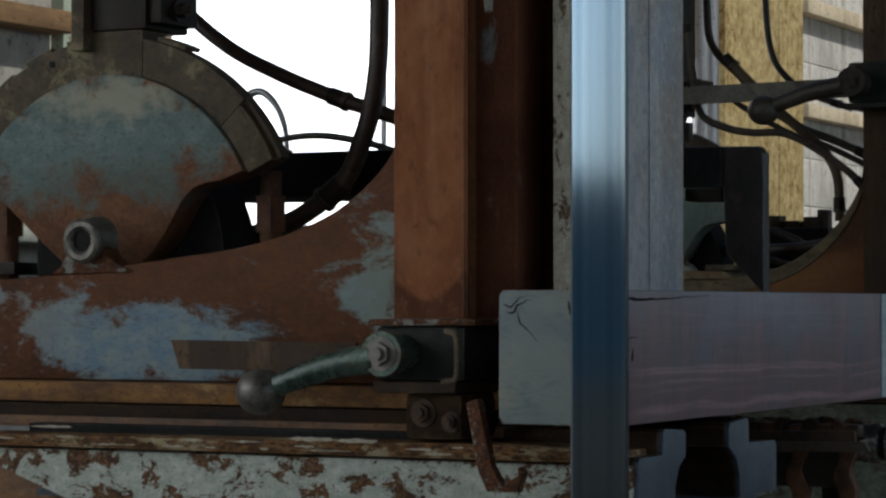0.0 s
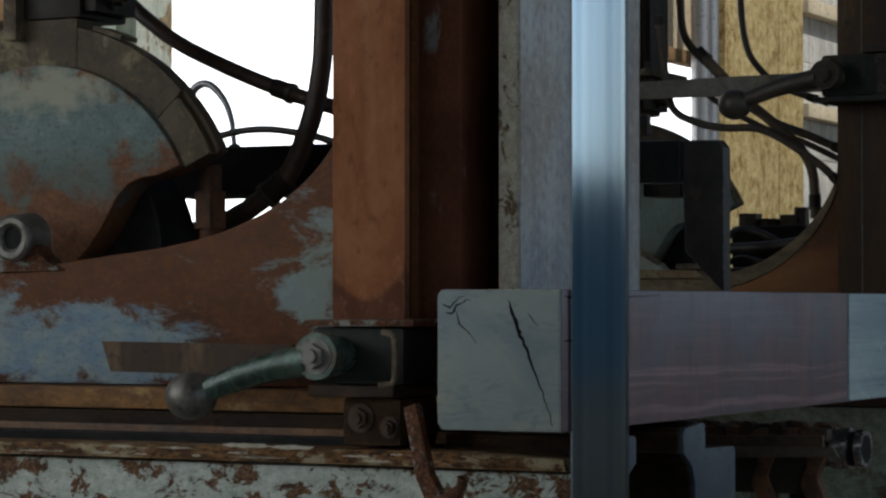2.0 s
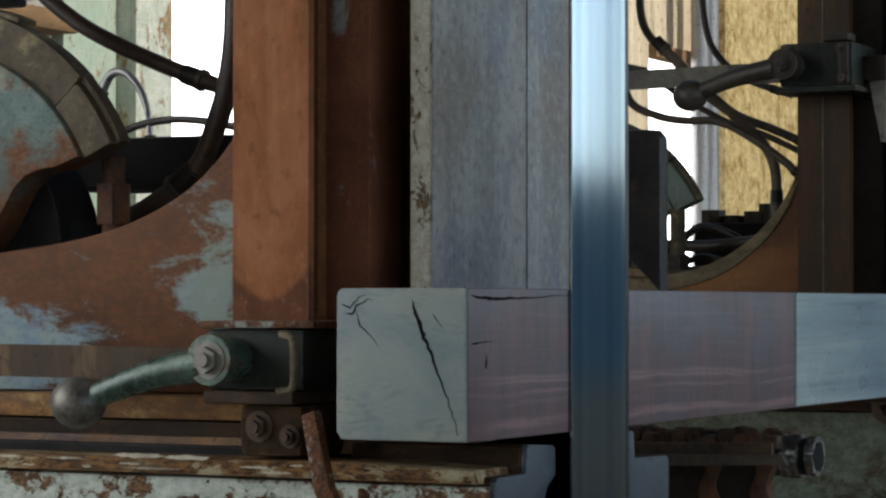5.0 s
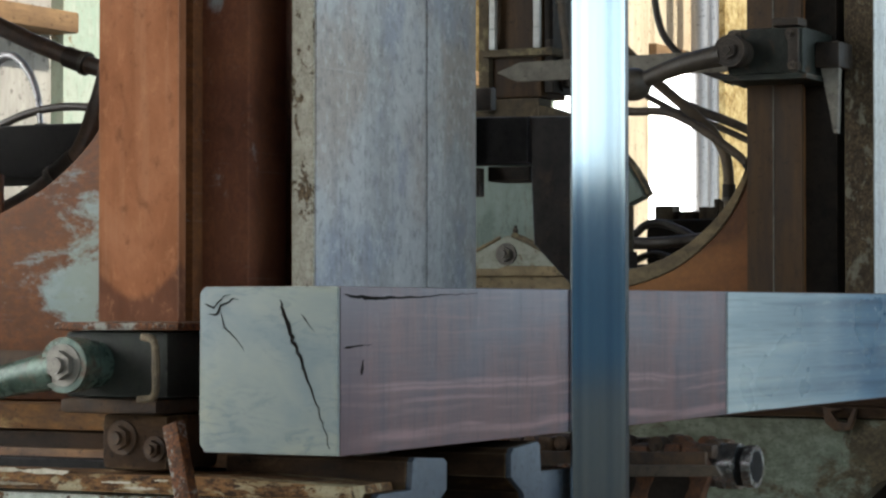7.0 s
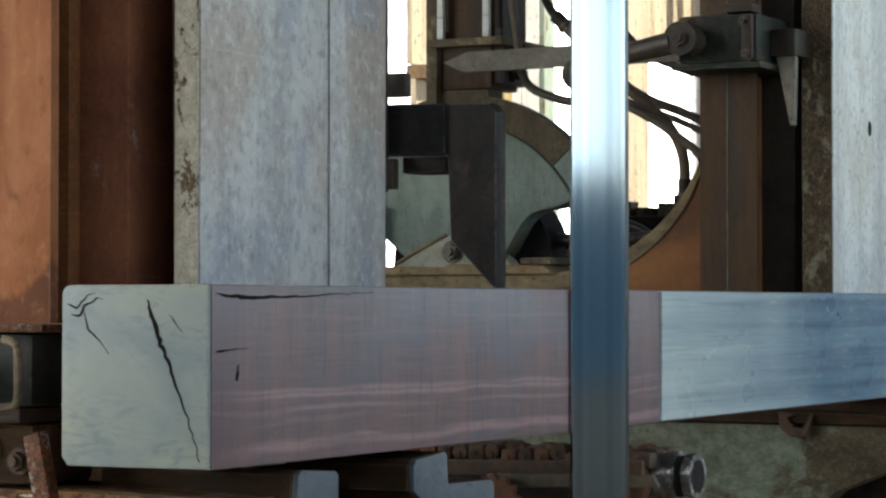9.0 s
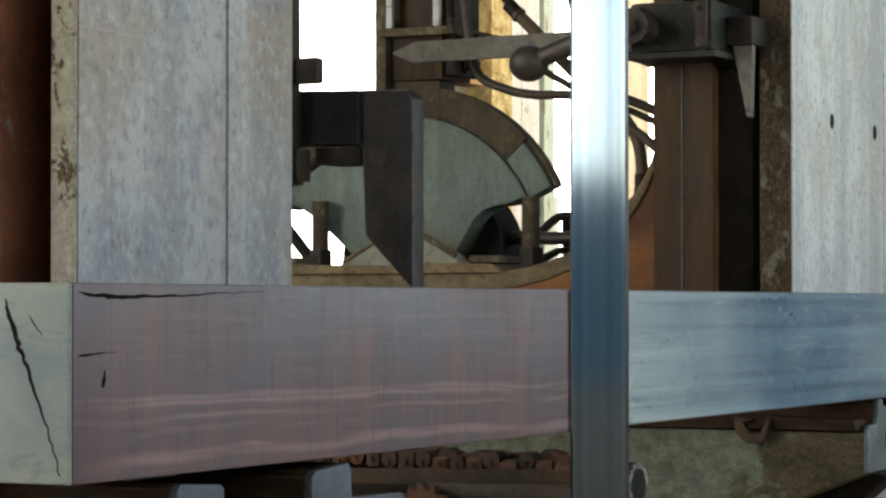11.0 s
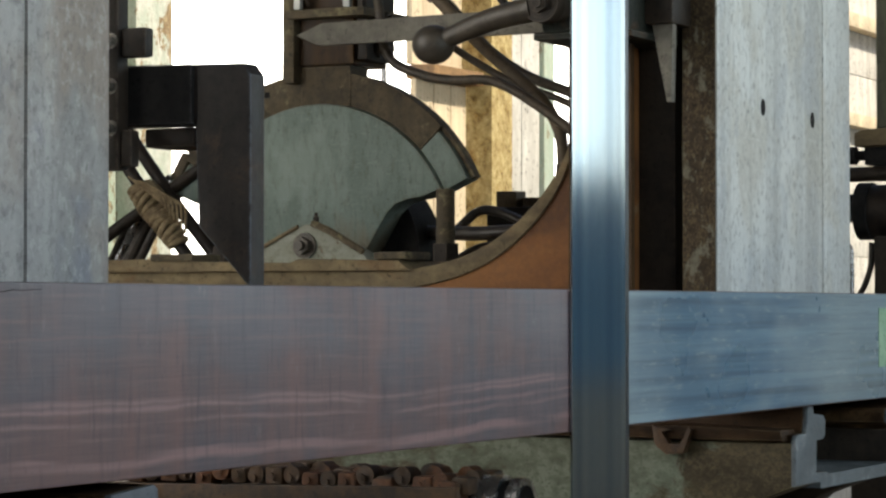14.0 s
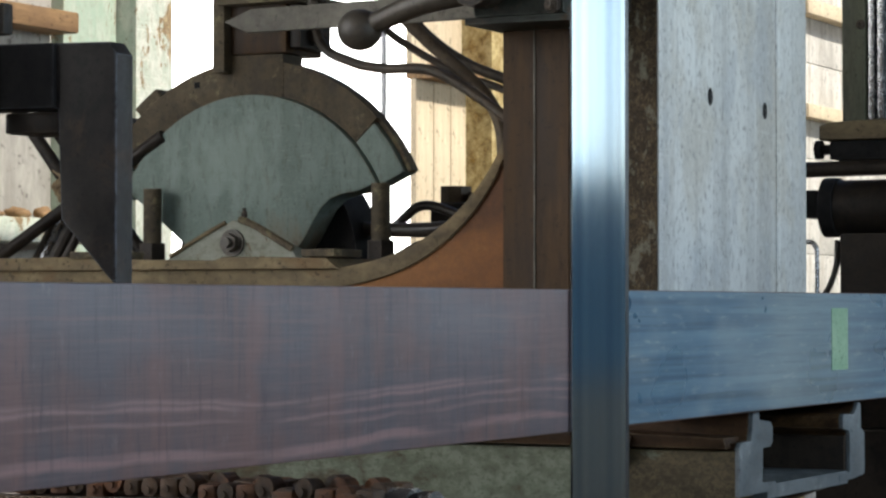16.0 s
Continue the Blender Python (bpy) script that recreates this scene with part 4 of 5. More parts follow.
    if not first:
        bed = prism(bmesh.new(), [(2.255, 1.566), (2.28, 1.586), (2.50, 1.590), (2.52, 1.583), (2.70, 1.586), (2.86, 1.592), (3.1, 1.59), (3.1, 1.566)], A(3.60), A(3.84), bevel=0.004)
        part("bed_plate", bed, M_RIB, h, "dusty bed plate")
        part("bed_pad", boxed(A(3.595), A(3.70), 2.26, 2.33, 1.588, 1.602, bevel=0.003), M_BAND, h)
        part("bed_pad", boxed(A(3.595), A(3.70), 2.74, 2.84, 1.588, 1.602, bevel=0.003), M_BAND, h)
    for y in (2.295 if first else 2.335, 2.86):
        st = part("stud", cyl(bmesh.new(), (X(3.83), y, 1.54), (X(3.83), y, 1.735), 0.019, n=16), M_CHAIN if first else M_BAND, h)
        part("nut", cyl(bmesh.new(), (X(3.83), y, 1.628 if first else 1.58), (X(3.83), y, 1.692 if first else 1.625), 0.029, n=6), M_CHAIN if first else M_IRON, st)
        part("washer", boxed(X(3.78), X(3.88), y - 0.05, y + 0.05, 1.556, 1.579, bevel=0.003), M_IRON, st)
    # clamp box over the guard
    yb0, yb1 = (2.455, 2.63) if first else (2.452, 2.637)
    cb = part("clamp_box", boxed(X(3.72), X(3.86), yb0 + 0.03, yb1 - 0.028, 1.985, 2.6, bevel=0.006), M_IRON if first else M_POST_BROWN, h)
    part("clamp_plate", boxed(X(3.70), X(3.88), yb1 - 0.027, yb1, 1.95, 2.6, bevel=0.004), M_BAND, cb)
    part("clamp_plate", boxed(X(3.73), X(3.85), yb0 + 0.005, yb0 + 0.029, 1.995, 2.6, bevel=0.004), M_IRON, cb)
    part("clamp_foot", boxed(X(3.725), X(3.80), yb0 + 0.04, yb1 - 0.03, 1.90, 1.984, bevel=0.003), M_BAND, cb)
    for z in (2.02, 2.08):
        bolt("clamp_bolt", (X(3.78), yb0 + 0.004, z), 0.013, 0.022, cb, M_IRON, (0, -1, 0))
    return h


def lever(h, dx, hub, ballc, material, ball_m, dz=0.0):
    """Clamp lever with ball end, its hub, its block and the pointed dog."""
    X = lambda v: v + dx
    hx, hy, hz = hub
    lv = part("clamp_lever", cyl(bmesh.new(), (hx, hy, hz), (hx + 0.13, hy, hz), 0.029, n=28), material, h)
    hubring = cyl(bmesh.new(), (hx - 0.012, hy, hz), (hx + 0.02, hy, hz), 0.034, n=28)
    part("hub_ring", hubring, M_GREENIRON if dx == 0 else M_IRON, lv)
    bolt("hub_nut", (hx - 0.010, hy, hz), 0.018, 0.014, lv, M_HUBIRON if dx == 0 else M_IRON)
    b = Vector(ballc)
    mid = (Vector(hub) + b) / 2 + Vector((0, 0, 0.006))
    part("handle", tube(bmesh.new(), [(hx + 0.005, hy + 0.02, hz - 0.006), mid, b], (0.024, 0.017), 14, 8), material, lv)
    part("ball_knob", ball(bmesh.new(), b, 0.036, (1, 1.12, 1.0)), ball_m, lv)
    return lv


h1 = headblock(0.0, True)
lever(h1, 0, (3.375, 1.822, 1.427), (3.375, 2.040, 1.366), M_GREENIRON, M_HUBIRON)
blk = part("clamp_block", boxed(3.43, 3.60, 1.715, 1.868, 1.385, 1.468, bevel=0.008), M_GRIMY, h1, "dark greasy clamp block")
part("block_cap", boxed(3.415, 3.61, 1.69, 1.874, 1.469, 1.479, bevel=0.003), M_BOSS_RUST, blk, "cap plate with worn paint")
part("block_clip", tube(bmesh.new(), [(3.405, 1.735, 1.462), (3.402, 1.716, 1.455), (3.402, 1.713, 1.42), (3.402, 1.716, 1.39), (3.405, 1.74, 1.385)], 0.005, 8, 4), M_BAND, blk)
part("clamp_foot", boxed(3.46, 3.62, 1.735, 1.835, 1.293, 1.366, bevel=0.014), M_RAIL_DARK, h1)
bolt("foot_nut", (3.46, 1.80, 1.335), 0.015, 0.014, h1, M_CHAIN_DARK)
bolt("foot_nut", (3.46, 1.752, 1.322), 0.011, 0.012, h1, M_CHAIN_DARK)
part("clamp_washer", boxed(3.425, 3.60, 1.728, 1.872, 1.366, 1.3845, bevel=0.006), M_CHAIN_DARK, h1, "rusty plate under the clamp")
part("clamp_dog", prism(bmesh.new(), [(1.685, 1.355), (1.665, 1.362), (1.642, 1.262), (1.625, 1.235), (1.60, 1.25), (1.60, 1.262), (1.59, 1.255), (1.60, 1.225), (1.65, 1.225), (1.665, 1.255)], 3.372, 3.392, bevel=0.003), M_BOSS_RUST, h1, "bent iron dog with flaked paint")
part("scale_plate", prism(bmesh.new(), [(1.95, 1.440), (2.297, 1.4435), (2.28, 1.396), (1.95, 1.393)], 3.515, 3.524), M_POST_BROWN, h1, "plain rust-brown sheet plate")
part("guide_pin", cyl(bmesh.new(), (3.50, 2.715, 1.0), (3.50, 2.715, 1.205), 0.013, n=20), M_COLLAR, h1, "bright steel pin")
flake_mat = plain("old_paint_flake", (0.30, 0.27, 0.2), (0.58, 0.54, 0.44), 60, 0.8)
fr = random.Random(11)
for k in range(16):
    y, z, w = fr.uniform(1.72, 2.6), fr.choice((1.273, 1.279, 1.2835)), fr.uniform(0.008, 0.045)
    ring = [(y + w * math.cos(a) * fr.uniform(0.55, 1), z + 0.0025 * math.sin(a) * fr.uniform(0.1, 1)) for a in [q * math.pi / 11 for q in range(22)]]
    part("paint_flake", prism(bmesh.new(), ring, 3.4535, 3.4555), flake_mat, h1)
for y, z, w, hgt in ((1.992, 1.2905, 0.052, 0.0045), (1.912, 1.2895, 0.040, 0.0050), (2.49, 1.2995, 0.045, 0.003)):
    ring = [(y + w * math.cos(a) * fr.uniform(0.75, 1), z + hgt * math.sin(a) * fr.uniform(0.4, 1)) for a in [q * math.pi / 11 for q in range(22)]]
    part("paint_flake", prism(bmesh.new(), ring, 3.4535, 3.4555), flake_mat, h1)
MOVING.append(h1)

dg = part("upper_dog_block", boxed(3.43, 3.548, 1.72, 1.86, 2.085, 2.18, bevel=0.008), M_GRIMY, h1, "black greasy clamp block")
part("upper_dog", prism(bmesh.new(), [(1.722, 2.12), (1.684, 2.12), (1.684, 1.946), (1.690, 1.944)], 3.45, 3.465, bevel=0.002), M_BAR, dg, "pointed scraped iron dog")

h2 = headblock(2.5, False)
for x, z in ((6.27, 1.872), (6.555, 1.866)):
    part("slot_hole", prism(bmesh.new(), [(x + 0.012 * math.cos(a), z + 0.016 * math.sin(a)) for a in [k * math.pi / 8 for k in range(16)]], 1.6342, 1.6356, "y"), M_DARK, h2, "black slotted hole")
lever(h2, 2.5, (5.80, 1.873, 2.03), (5.83, 2.105, 1.972), M_LEVER_DUST, M_LEVER_DUST)
blk = part("clamp_block", boxed(5.86, 6.06, 1.735, 1.905, 1.985, 2.082, bevel=0.010), M_GRIMY, h2, "black greasy clamp block")
part("block_cap", boxed(5.85, 6.07, 1.725, 1.915, 1.972, 1.984, bevel=0.003), M_GRIMY, blk)
for y, z in ((1.885, 2.066), (1.76, 2.066), (1.755, 2.0)):
    bolt("block_bolt", (5.86, y, z), 0.010, 0.014, blk, M_IRON)
part("block_lug", boxed(5.845, 5.90, 1.74, 1.80, 2.083, 2.10, bevel=0.004), M_IRON, blk)
part("block_rib", boxed(5.848, 5.859, 1.742, 1.765, 1.99, 2.078, bevel=0.003), M_IRON, blk)
part("dog_holder", boxed(5.93, 6.02, 1.680, 1.734, 2.00, 2.055, bevel=0.005), M_IRON, blk)
part("clamp_dog", prism(bmesh.new(), [(1.728, 2.01), (1.686, 2.01), (1.690, 1.862), (1.698, 1.862)], 5.945, 5.965, bevel=0.002), M_BAR, blk, "pointed scraped iron dog")
part("tie_bar", prism(bmesh.new(), [(2.61, 2.048), (2.55, 2.070), (1.92, 2.078), (1.92, 2.028), (2.56, 2.025)], 6.20, 6.215, bevel=0.002), M_BAR, h2, "flat pointed dusty bar")
part("lower_dog", prism(bmesh.new(), [(y + 0.145, z + 0.015) for y, z in ((1.525, 1.268), (1.545, 1.262), (1.532, 1.243), (1.512, 1.242), (1.497, 1.272), (1.490, 1.268), (1.505, 1.226), (1.538, 1.223), (1.56, 1.24), (1.565, 1.275))], 5.90, 5.92, bevel=0.003), M_CHAIN_DARK, h2, "bent rusty iron dog")
FAR = Vector((2.021, 0, 1.5))
for ob in h2.children_recursive:
    if ob.name.split(".")[0] in ("wheel_guard", "wheel_drum", "guard_tip", "guard_band", "guard_flap", "band_tab", "band_slot", "clamp_box", "clamp_plate", "clamp_bolt") or (ob.name.startswith("clamp_foot") and ob.parent is not h2):
        for v in ob.data.vertices:
            v.co = FAR + (v.co + h2.location - FAR) * 1.036 - h2.location
part("clamp_flange", boxed(6.335, 6.60, 2.528, 2.714, 2.100, 2.118, bevel=0.003), M_BAND, h2, "dusty bolted flange")
for y0, y1 in ((2.562, 2.578), (2.680, 2.696)):
    part("clamp_frame", boxed(6.336, 6.349, y0, y1, 2.119, 2.62, bevel=0.002), M_PLATE_PALE, h2, "pale worn frame strip")
for y in (2.545, 2.70):
    part("flange_bolt", cyl(bmesh.new(), (6.36, y, 2.119), (6.36, y, 2.138), 0.010, n=6), M_IRON, h2)
MOVING.append(h2)

# hook that holds the timber down
hook = thing("log_hook", "black iron hook pressed on the timber", "hook", (4.28, 1.70, 1.527))
part("hook_plate", prism(bmesh.new(), [(1.546, 1.770), (1.556, 1.783), (1.80, 1.789), (1.80, 1.714), (1.623, 1.712), (1.618, 1.592), (1.546, 1.5185)], 4.28, 4.313, bevel=0.004), M_HOOK, hook)
part("hook_arm", boxed(4.274, 4.319, 1.624, 1.80, 1.7135, 1.7845, bevel=0.003), M_DARK, hook, "black painted hook arm")
part("hook_lug", boxed(4.29, 4.36, 1.63, 1.70, 1.688, 1.711, bevel=0.003), M_IRON, hook)
part("hook_tail", boxed(4.29, 4.318, 1.801, 1.90, 1.72, 1.78, bevel=0.004), M_DARK, hook)
MOVING.append(hook)

# ---- the timber ----
beam = thing("timber_beam", "squared red hardwood beam with pale green end coat, on the carriage", "timber", (3.36, 1.53, 1.33))
BX0, BX1, BY0, BY1, BZ0, BZ1 = 3.366, 9.4, 1.436, 1.624, 1.3255, 1.522
bm = box(bmesh.new(), BX0, BX1, BY0, BY1, BZ0, BZ1, bevel=0.004)
part("sawn_core", bm, M_FRESH, beam, "fresh sawn pinkish wood with pale streaks")
r = 0.012
ring = [(BY0 + 0.001, BZ0 + 0.001), (BY0 + 0.001, BZ1 - 0.002), (BY0 + 0.004, BZ1)] + [(BY1 - r + r * math.cos(radians(a)), BZ1 - r + r * math.sin(radians(a))) for a in (90, 70, 50, 30, 10)] + [(BY1, BZ0 + 0.01), (BY1 - 0.008, BZ0 + 0.001)]
part("end_coat", prism(bmesh.new(), ring, BX0 - 0.006, BX0 - 0.0005, bevel=0.0015), M_END, beam, "pale green painted end grain")


def crack(pts, w, x=None, y=None, taper=1.0):
    """A dark check along a line on the end (x) or on the side (y)."""
    bm = bmesh.new()
    rr = random.Random(len(pts) * 7 + int(1000 * w))
    fine = []
    for p, q in zip(pts, pts[1:]):
        for k in range(4):
            t = k / 4
            fine.append((p[0] + (q[0] - p[0]) * t + rr.uniform(-1, 1) * w * 0.20, p[1] + (q[1] - p[1]) * t + rr.uniform(-1, 1) * w * 0.20))
    fine.append(pts[-1])
    pts = fine
    left, right = [], []
    for i, (u, v) in enumerate(pts):
        a, b = Vector(pts[max(i - 1, 0)]), Vector(pts[min(i + 1, len(pts) - 1)])
        d = (b - a).normalized()
        f = i / (len(pts) - 1)
        n = Vector((-d.y, d.x)) * w * (0.10 + min(1.0, 5 * f) * (1 - f) ** taper * rr.uniform(0.7, 1.25)) * 0.5
        left.append((u + n.x, v + n.y)), right.append((u - n.x, v - n.y))
    ring = left + right[::-1]
    if x is not None:
        return part("end_check", prism(bm, ring, x - 0.0006, x + 0.002, "x"), M_CRACK, beam)
    return part("side_check", prism(bm, ring, y - 0.0006, y + 0.002, "y"), M_CRACK, beam)


cx = BX0 - 0.006
crack([(1.512, 1.507), (1.508, 1.49), (1.500, 1.468), (1.492, 1.45), (1.482, 1.428), (1.472, 1.405), (1.462, 1.38), (1.455, 1.36), (1.447, 1.335)], 0.0078, x=cx, taper=1.7)
crack([(1.612, 1.490), (1.600, 1.489), (1.594, 1.500), (1.585, 1.503), (1.578, 1.508), (1.570, 1.507)], 0.0035, x=cx)
crack([(1.594, 1.492), (1.590, 1.474), (1.582, 1.468), (1.575, 1.462), (1.566, 1.452), (1.562, 1.447)], 0.0022, x=cx)
crack([(1.485, 1.490), (1.475, 1.478), (1.468, 1.470)], 0.0016, x=cx)
crack([(1.618, 1.502), (1.604, 1.497), (1.598, 1.503), (1.590, 1.511), (1.580, 1.513)], 0.0028, x=cx)
crack([(3.372, 1.512), (3.40, 1.510), (3.43, 1.5095), (3.47, 1.508), (3.50, 1.5095), (3.55, 1.5098), (3.60, 1.512), (3.66, 1.513), (3.72, 1.515)], 0.0058, y=BY0, taper=1.4)
crack([(3.372, 1.450), (3.40, 1.452), (3.44, 1.454)], 0.003, y=BY0)
crack([(3.415, 1.420), (3.418, 1.428), (3.42, 1.436)], 0.007, y=BY0)

# weathered face that the saw takes off strip by strip
STRIP, FIRST_X = 0.115, 4.612
STRIPS = []
n_strips = 42
for k in range(n_strips):
    x0 = FIRST_X + STRIP * k
    x1 = min(x0 + STRIP, BX1) if k < n_strips - 1 else BX1
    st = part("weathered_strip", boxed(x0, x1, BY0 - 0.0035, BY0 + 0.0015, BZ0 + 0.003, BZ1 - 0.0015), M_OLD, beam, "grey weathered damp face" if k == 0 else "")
    STRIPS.append((st, x0, x1))
MOVING.append(beam)
part("paint_mark", boxed(6.335, 6.425, BY0 - 0.0045, BY0 - 0.0036, 1.385, 1.495), plain("faded_green_mark", (0.20, 0.36, 0.24), (0.32, 0.48, 0.34), 40, 0.7), beam, "faded green paint mark")

# ---- chain roller between the headblocks ----
ch = thing("chain_roller", "rusty chain running over a steel roller", "conveyor", (4.96, 1.75, 1.15))
ro = part("roller", cyl(bmesh.new(), (4.96, 1.56, 1.205), (4.96, 2.2, 1.205), 0.034, n=32), M_ROLLER, ch)
part("collar", cyl(bmesh.new(), (4.96, 1.541, 1.208), (4.96, 1.578, 1.208), 0.040, n=32), M_COLLAR, ro, "bright steel collar")
part("collar_groove", cyl(bmesh.new(), (4.96, 1.528, 1.208), (4.96, 1.542, 1.208), 0.034, n=32), M_DARK, ro)
part("end_flange", cyl(bmesh.new(), (4.96, 1.512, 1.208), (4.96, 1.528, 1.208), 0.037, n=32), M_COLLAR, ro, "bright steel end ring")
part("end_bore", cyl(bmesh.new(), (4.96, 1.5105, 1.208), (4.96, 1.52, 1.208), 0.027, n=32), M_DARK, ro)
part("roller_frame", boxed(4.90, 4.925, 1.60, 2.2, 1.12, 1.222, bevel=0.004), M_IRON, ch)
part("frame_bar", prism(bmesh.new(), [(1.56, 1.216), (1.56, 1.238), (2.15, 1.226), (2.15, 1.20)], 4.84, 4.852, bevel=0.002), M_CHAIN_DARK, ch, "rusty flat steel bar")
part("frame_bar", prism(bmesh.new(), [(1.52, 1.20), (1.53, 1.218), (1.82, 1.212), (1.83, 1.19)], 4.81, 4.822, bevel=0.002), M_HOSE_DARK, ch, "worn flat bar")
teeth = [(1.80 + (0.050 if k % 2 else 0.040) * math.cos(k * math.pi / 14), 1.165 + (0.050 if k % 2 else 0.040) * math.sin(k * math.pi / 14)) for k in range(28)]
part("sprocket", prism(bmesh.new(), teeth, 4.79, 4.806, bevel=0.002), M_CHAIN, ch, "rust-orange sprocket")
cr = random.Random(21)
for k in range(20):
    y = 1.585 + k * 0.030
    bm = bmesh.new()
    for i in range(3):
        x = 4.900 + 0.040 * i
        up, w = 1.2375 + cr.uniform(-0.004, 0.005), cr.uniform(0.0125, 0.0155)
        if (k + i) % 2:
            cyl(bm, (x, y, up + 0.004), (x + 0.034, y, up + 0.004), w, w * 0.93, n=12)
        else:
            box(bm, x, x + 0.034, y - w, y + w, up - 0.013, up + cr.uniform(0.008, 0.015), bevel=0.0065)
        cyl(bm, (x - 0.003, y + 0.003, up), (x + 0.037, y + 0.003, up), 0.0055, n=8)
    part("chain_link", bm, M_CHAIN if cr.random() < 0.4 else M_CHAIN_DARK, ch)
for y in (1.60, 1.70):
    wave = [(y - 0.017 + 0.007 * math.sin(k * 0.9), 1.05 + 0.012 * k) for k in range(17)]
    wave += [(y + 0.017 + 0.007 * math.sin(k * 0.9 + 1.0), 1.05 + 0.012 * k) for k in range(16, -1, -1)]
    part("hanging_chain", prism(bmesh.new(), wave, 4.895, 4.925, bevel=0.003), M_CHAIN, ch)
ch.location.z += 0.014
MOVING.append(ch)


# ---- hoses and pipes ----
def hose(name, label, pts, r, material, at=None, ferrules=(0.02, 0.97)):
    ob = thing(name, label, "hose", at or pts[0])
    part("rubber_tube", tube(bmesh.new(), pts, r, 14, 8), material, ob)
    rad = max(r) if isinstance(r, tuple) else r
    path = smooth_path(pts, 8)
    for f in ferrules:
        i = int(f * (len(path) - 2))
        a, d = path[i], (path[i + 1] - path[i]).normalized()
        fr = part("ferrule", cyl(bmesh.new(), a - d * rad * 1.4, a + d * rad * 1.4, rad * 1.22, n=16), M_IRON, ob, "crimped iron ferrule")
        part("crimp_ring", cyl(bmesh.new(), a + d * rad * 1.0, a + d * rad * 1.6, rad * 1.38, n=16), M_LEVER_DUST, fr)
    MOVING.append(ob)
    return ob


hose("hydraulic_hose", "thick black rubber hydraulic hose", [(4.0, 2.72, 2.20), (4.0, 2.606, 2.071), (4.0, 2.494, 1.981), (4.0, 2.384, 1.925), (4.0, 2.254, 1.873), (4.0, 2.149, 1.839), (4.0, 2.02, 1.79)], 0.0135, M_HOSE_RUST, ferrules=(0.0, 0.70))
hose("hydraulic_hose", "thick bent hose running down along the knee", [(3.95, 2.14, 2.5), (3.95, 2.143, 2.041), (3.95, 2.151, 1.891), (3.95, 2.179, 1.791), (3.95, 2.225, 1.712), (3.95, 2.342, 1.643), (3.95, 2.462, 1.624), (3.95, 2.62, 1.62)], 0.0175, M_HOSE_RUST, ferrules=(0.0, 0.60))
hose("hydraulic_hose", "thin grey curved hose over the tank", [(4.3, 2.66, 1.79), (4.3, 2.563, 1.823), (4.3, 2.473, 1.831), (4.3, 2.38, 1.818), (4.3, 2.311, 1.799), (4.3, 2.2, 1.76)], 0.007, M_RUBBER)
hose("hydraulic_hose", "thin looped steel hose", [(4.3, 2.65, 1.87), (4.3, 2.628, 1.913), (4.3, 2.603, 1.922), (4.3, 2.58, 1.91), (4.3, 2.558, 1.883), (4.3, 2.545, 1.85), (4.3, 2.541, 1.824), (4.3, 2.536, 1.77)], (0.009, 0.0045), M_PIPE)
tank = solid("oil_tank", boxed(4.08, 4.3, 2.05, 2.62, 1.70, 1.785, bevel=0.012), M_DARK, "black oil tank behind the wheel guard", "tank", (4.19, 2.3, 1.70))
MOVING.append(tank)
MOVING.append(solid("guide_rod", tube(bmesh.new(), [(4.05, 2.7, 1.56), (4.05, 2.4, 1.63), (4.05, 2.15, 1.64)], 0.012), M_IRON, "dark iron rod behind the arm", "rod", (4.05, 2.4, 1.6)))

hose("hydraulic_hose", "dusty black hose hanging over the far headblock", [(6.6, 2.56, 2.6), (6.6, 2.55, 2.347), (6.6, 2.534, 2.221), (6.6, 2.451, 2.131), (6.6, 2.37, 2.045), (6.6, 2.28, 1.985), (6.6, 2.18, 1.945), (6.6, 2.06, 1.89)], 0.011, M_HOSE_DARK)
hose("hydraulic_hose", "thin black rubber hose", [(6.6, 2.38, 2.6), (6.6, 2.377, 2.338), (6.6, 2.361, 2.197), (6.6, 2.32, 2.126), (6.6, 2.25, 2.075), (6.6, 2.13, 2.03)], 0.009, M_RUBBER)
hose("hydraulic_hose", "curved rubber hose with sawdust", [(6.3, 2.49, 2.25), (6.3, 2.475, 2.123), (6.3, 2.451, 2.009), (6.3, 2.38, 1.968), (6.3, 2.309, 1.953), (6.3, 2.2, 1.942), (6.3, 2.063, 1.858), (6.3, 1.99, 1.79)], 0.010, M_HOSE_DARK)
hose("hydraulic_hose", "thick dusty hose curving down", [(6.38, 2.40, 2.15), (6.38, 2.28, 2.03), (6.38, 2.186, 1.95), (6.38, 2.13, 1.895), (6.38, 2.10, 1.83), (6.38, 2.095, 1.72)], 0.013, M_HOSE_DUST)
hose("hydraulic_hose", "dusty hose running down behind the knee", [(6.6, 2.50, 2.09), (6.6, 2.444, 2.046), (6.6, 2.365, 1.999), (6.6, 2.29, 1.962), (6.6, 2.20, 1.93), (6.6, 2.08, 1.87), (6.6, 2.0, 1.82)], 0.008, M_HOSE_DARK)

hose("hydraulic_hose", "black hose lying behind the wheel guard", [(6.5, 2.72, 1.63), (6.5, 2.55, 1.655), (6.5, 2.44, 1.652), (6.5, 2.32, 1.65), (6.5, 2.19, 1.662), (6.5, 2.10, 1.69), (6.5, 2.0, 1.70)], 0.015, M_RUBBER)
hose("hydraulic_hose", "thin black hose in a low loop", [(6.55, 2.50, 1.60), (6.55, 2.42, 1.66), (6.55, 2.36, 1.70), (6.55, 2.28, 1.68), (6.55, 2.20, 1.63), (6.55, 2.10, 1.60)], 0.010, M_RUBBER)
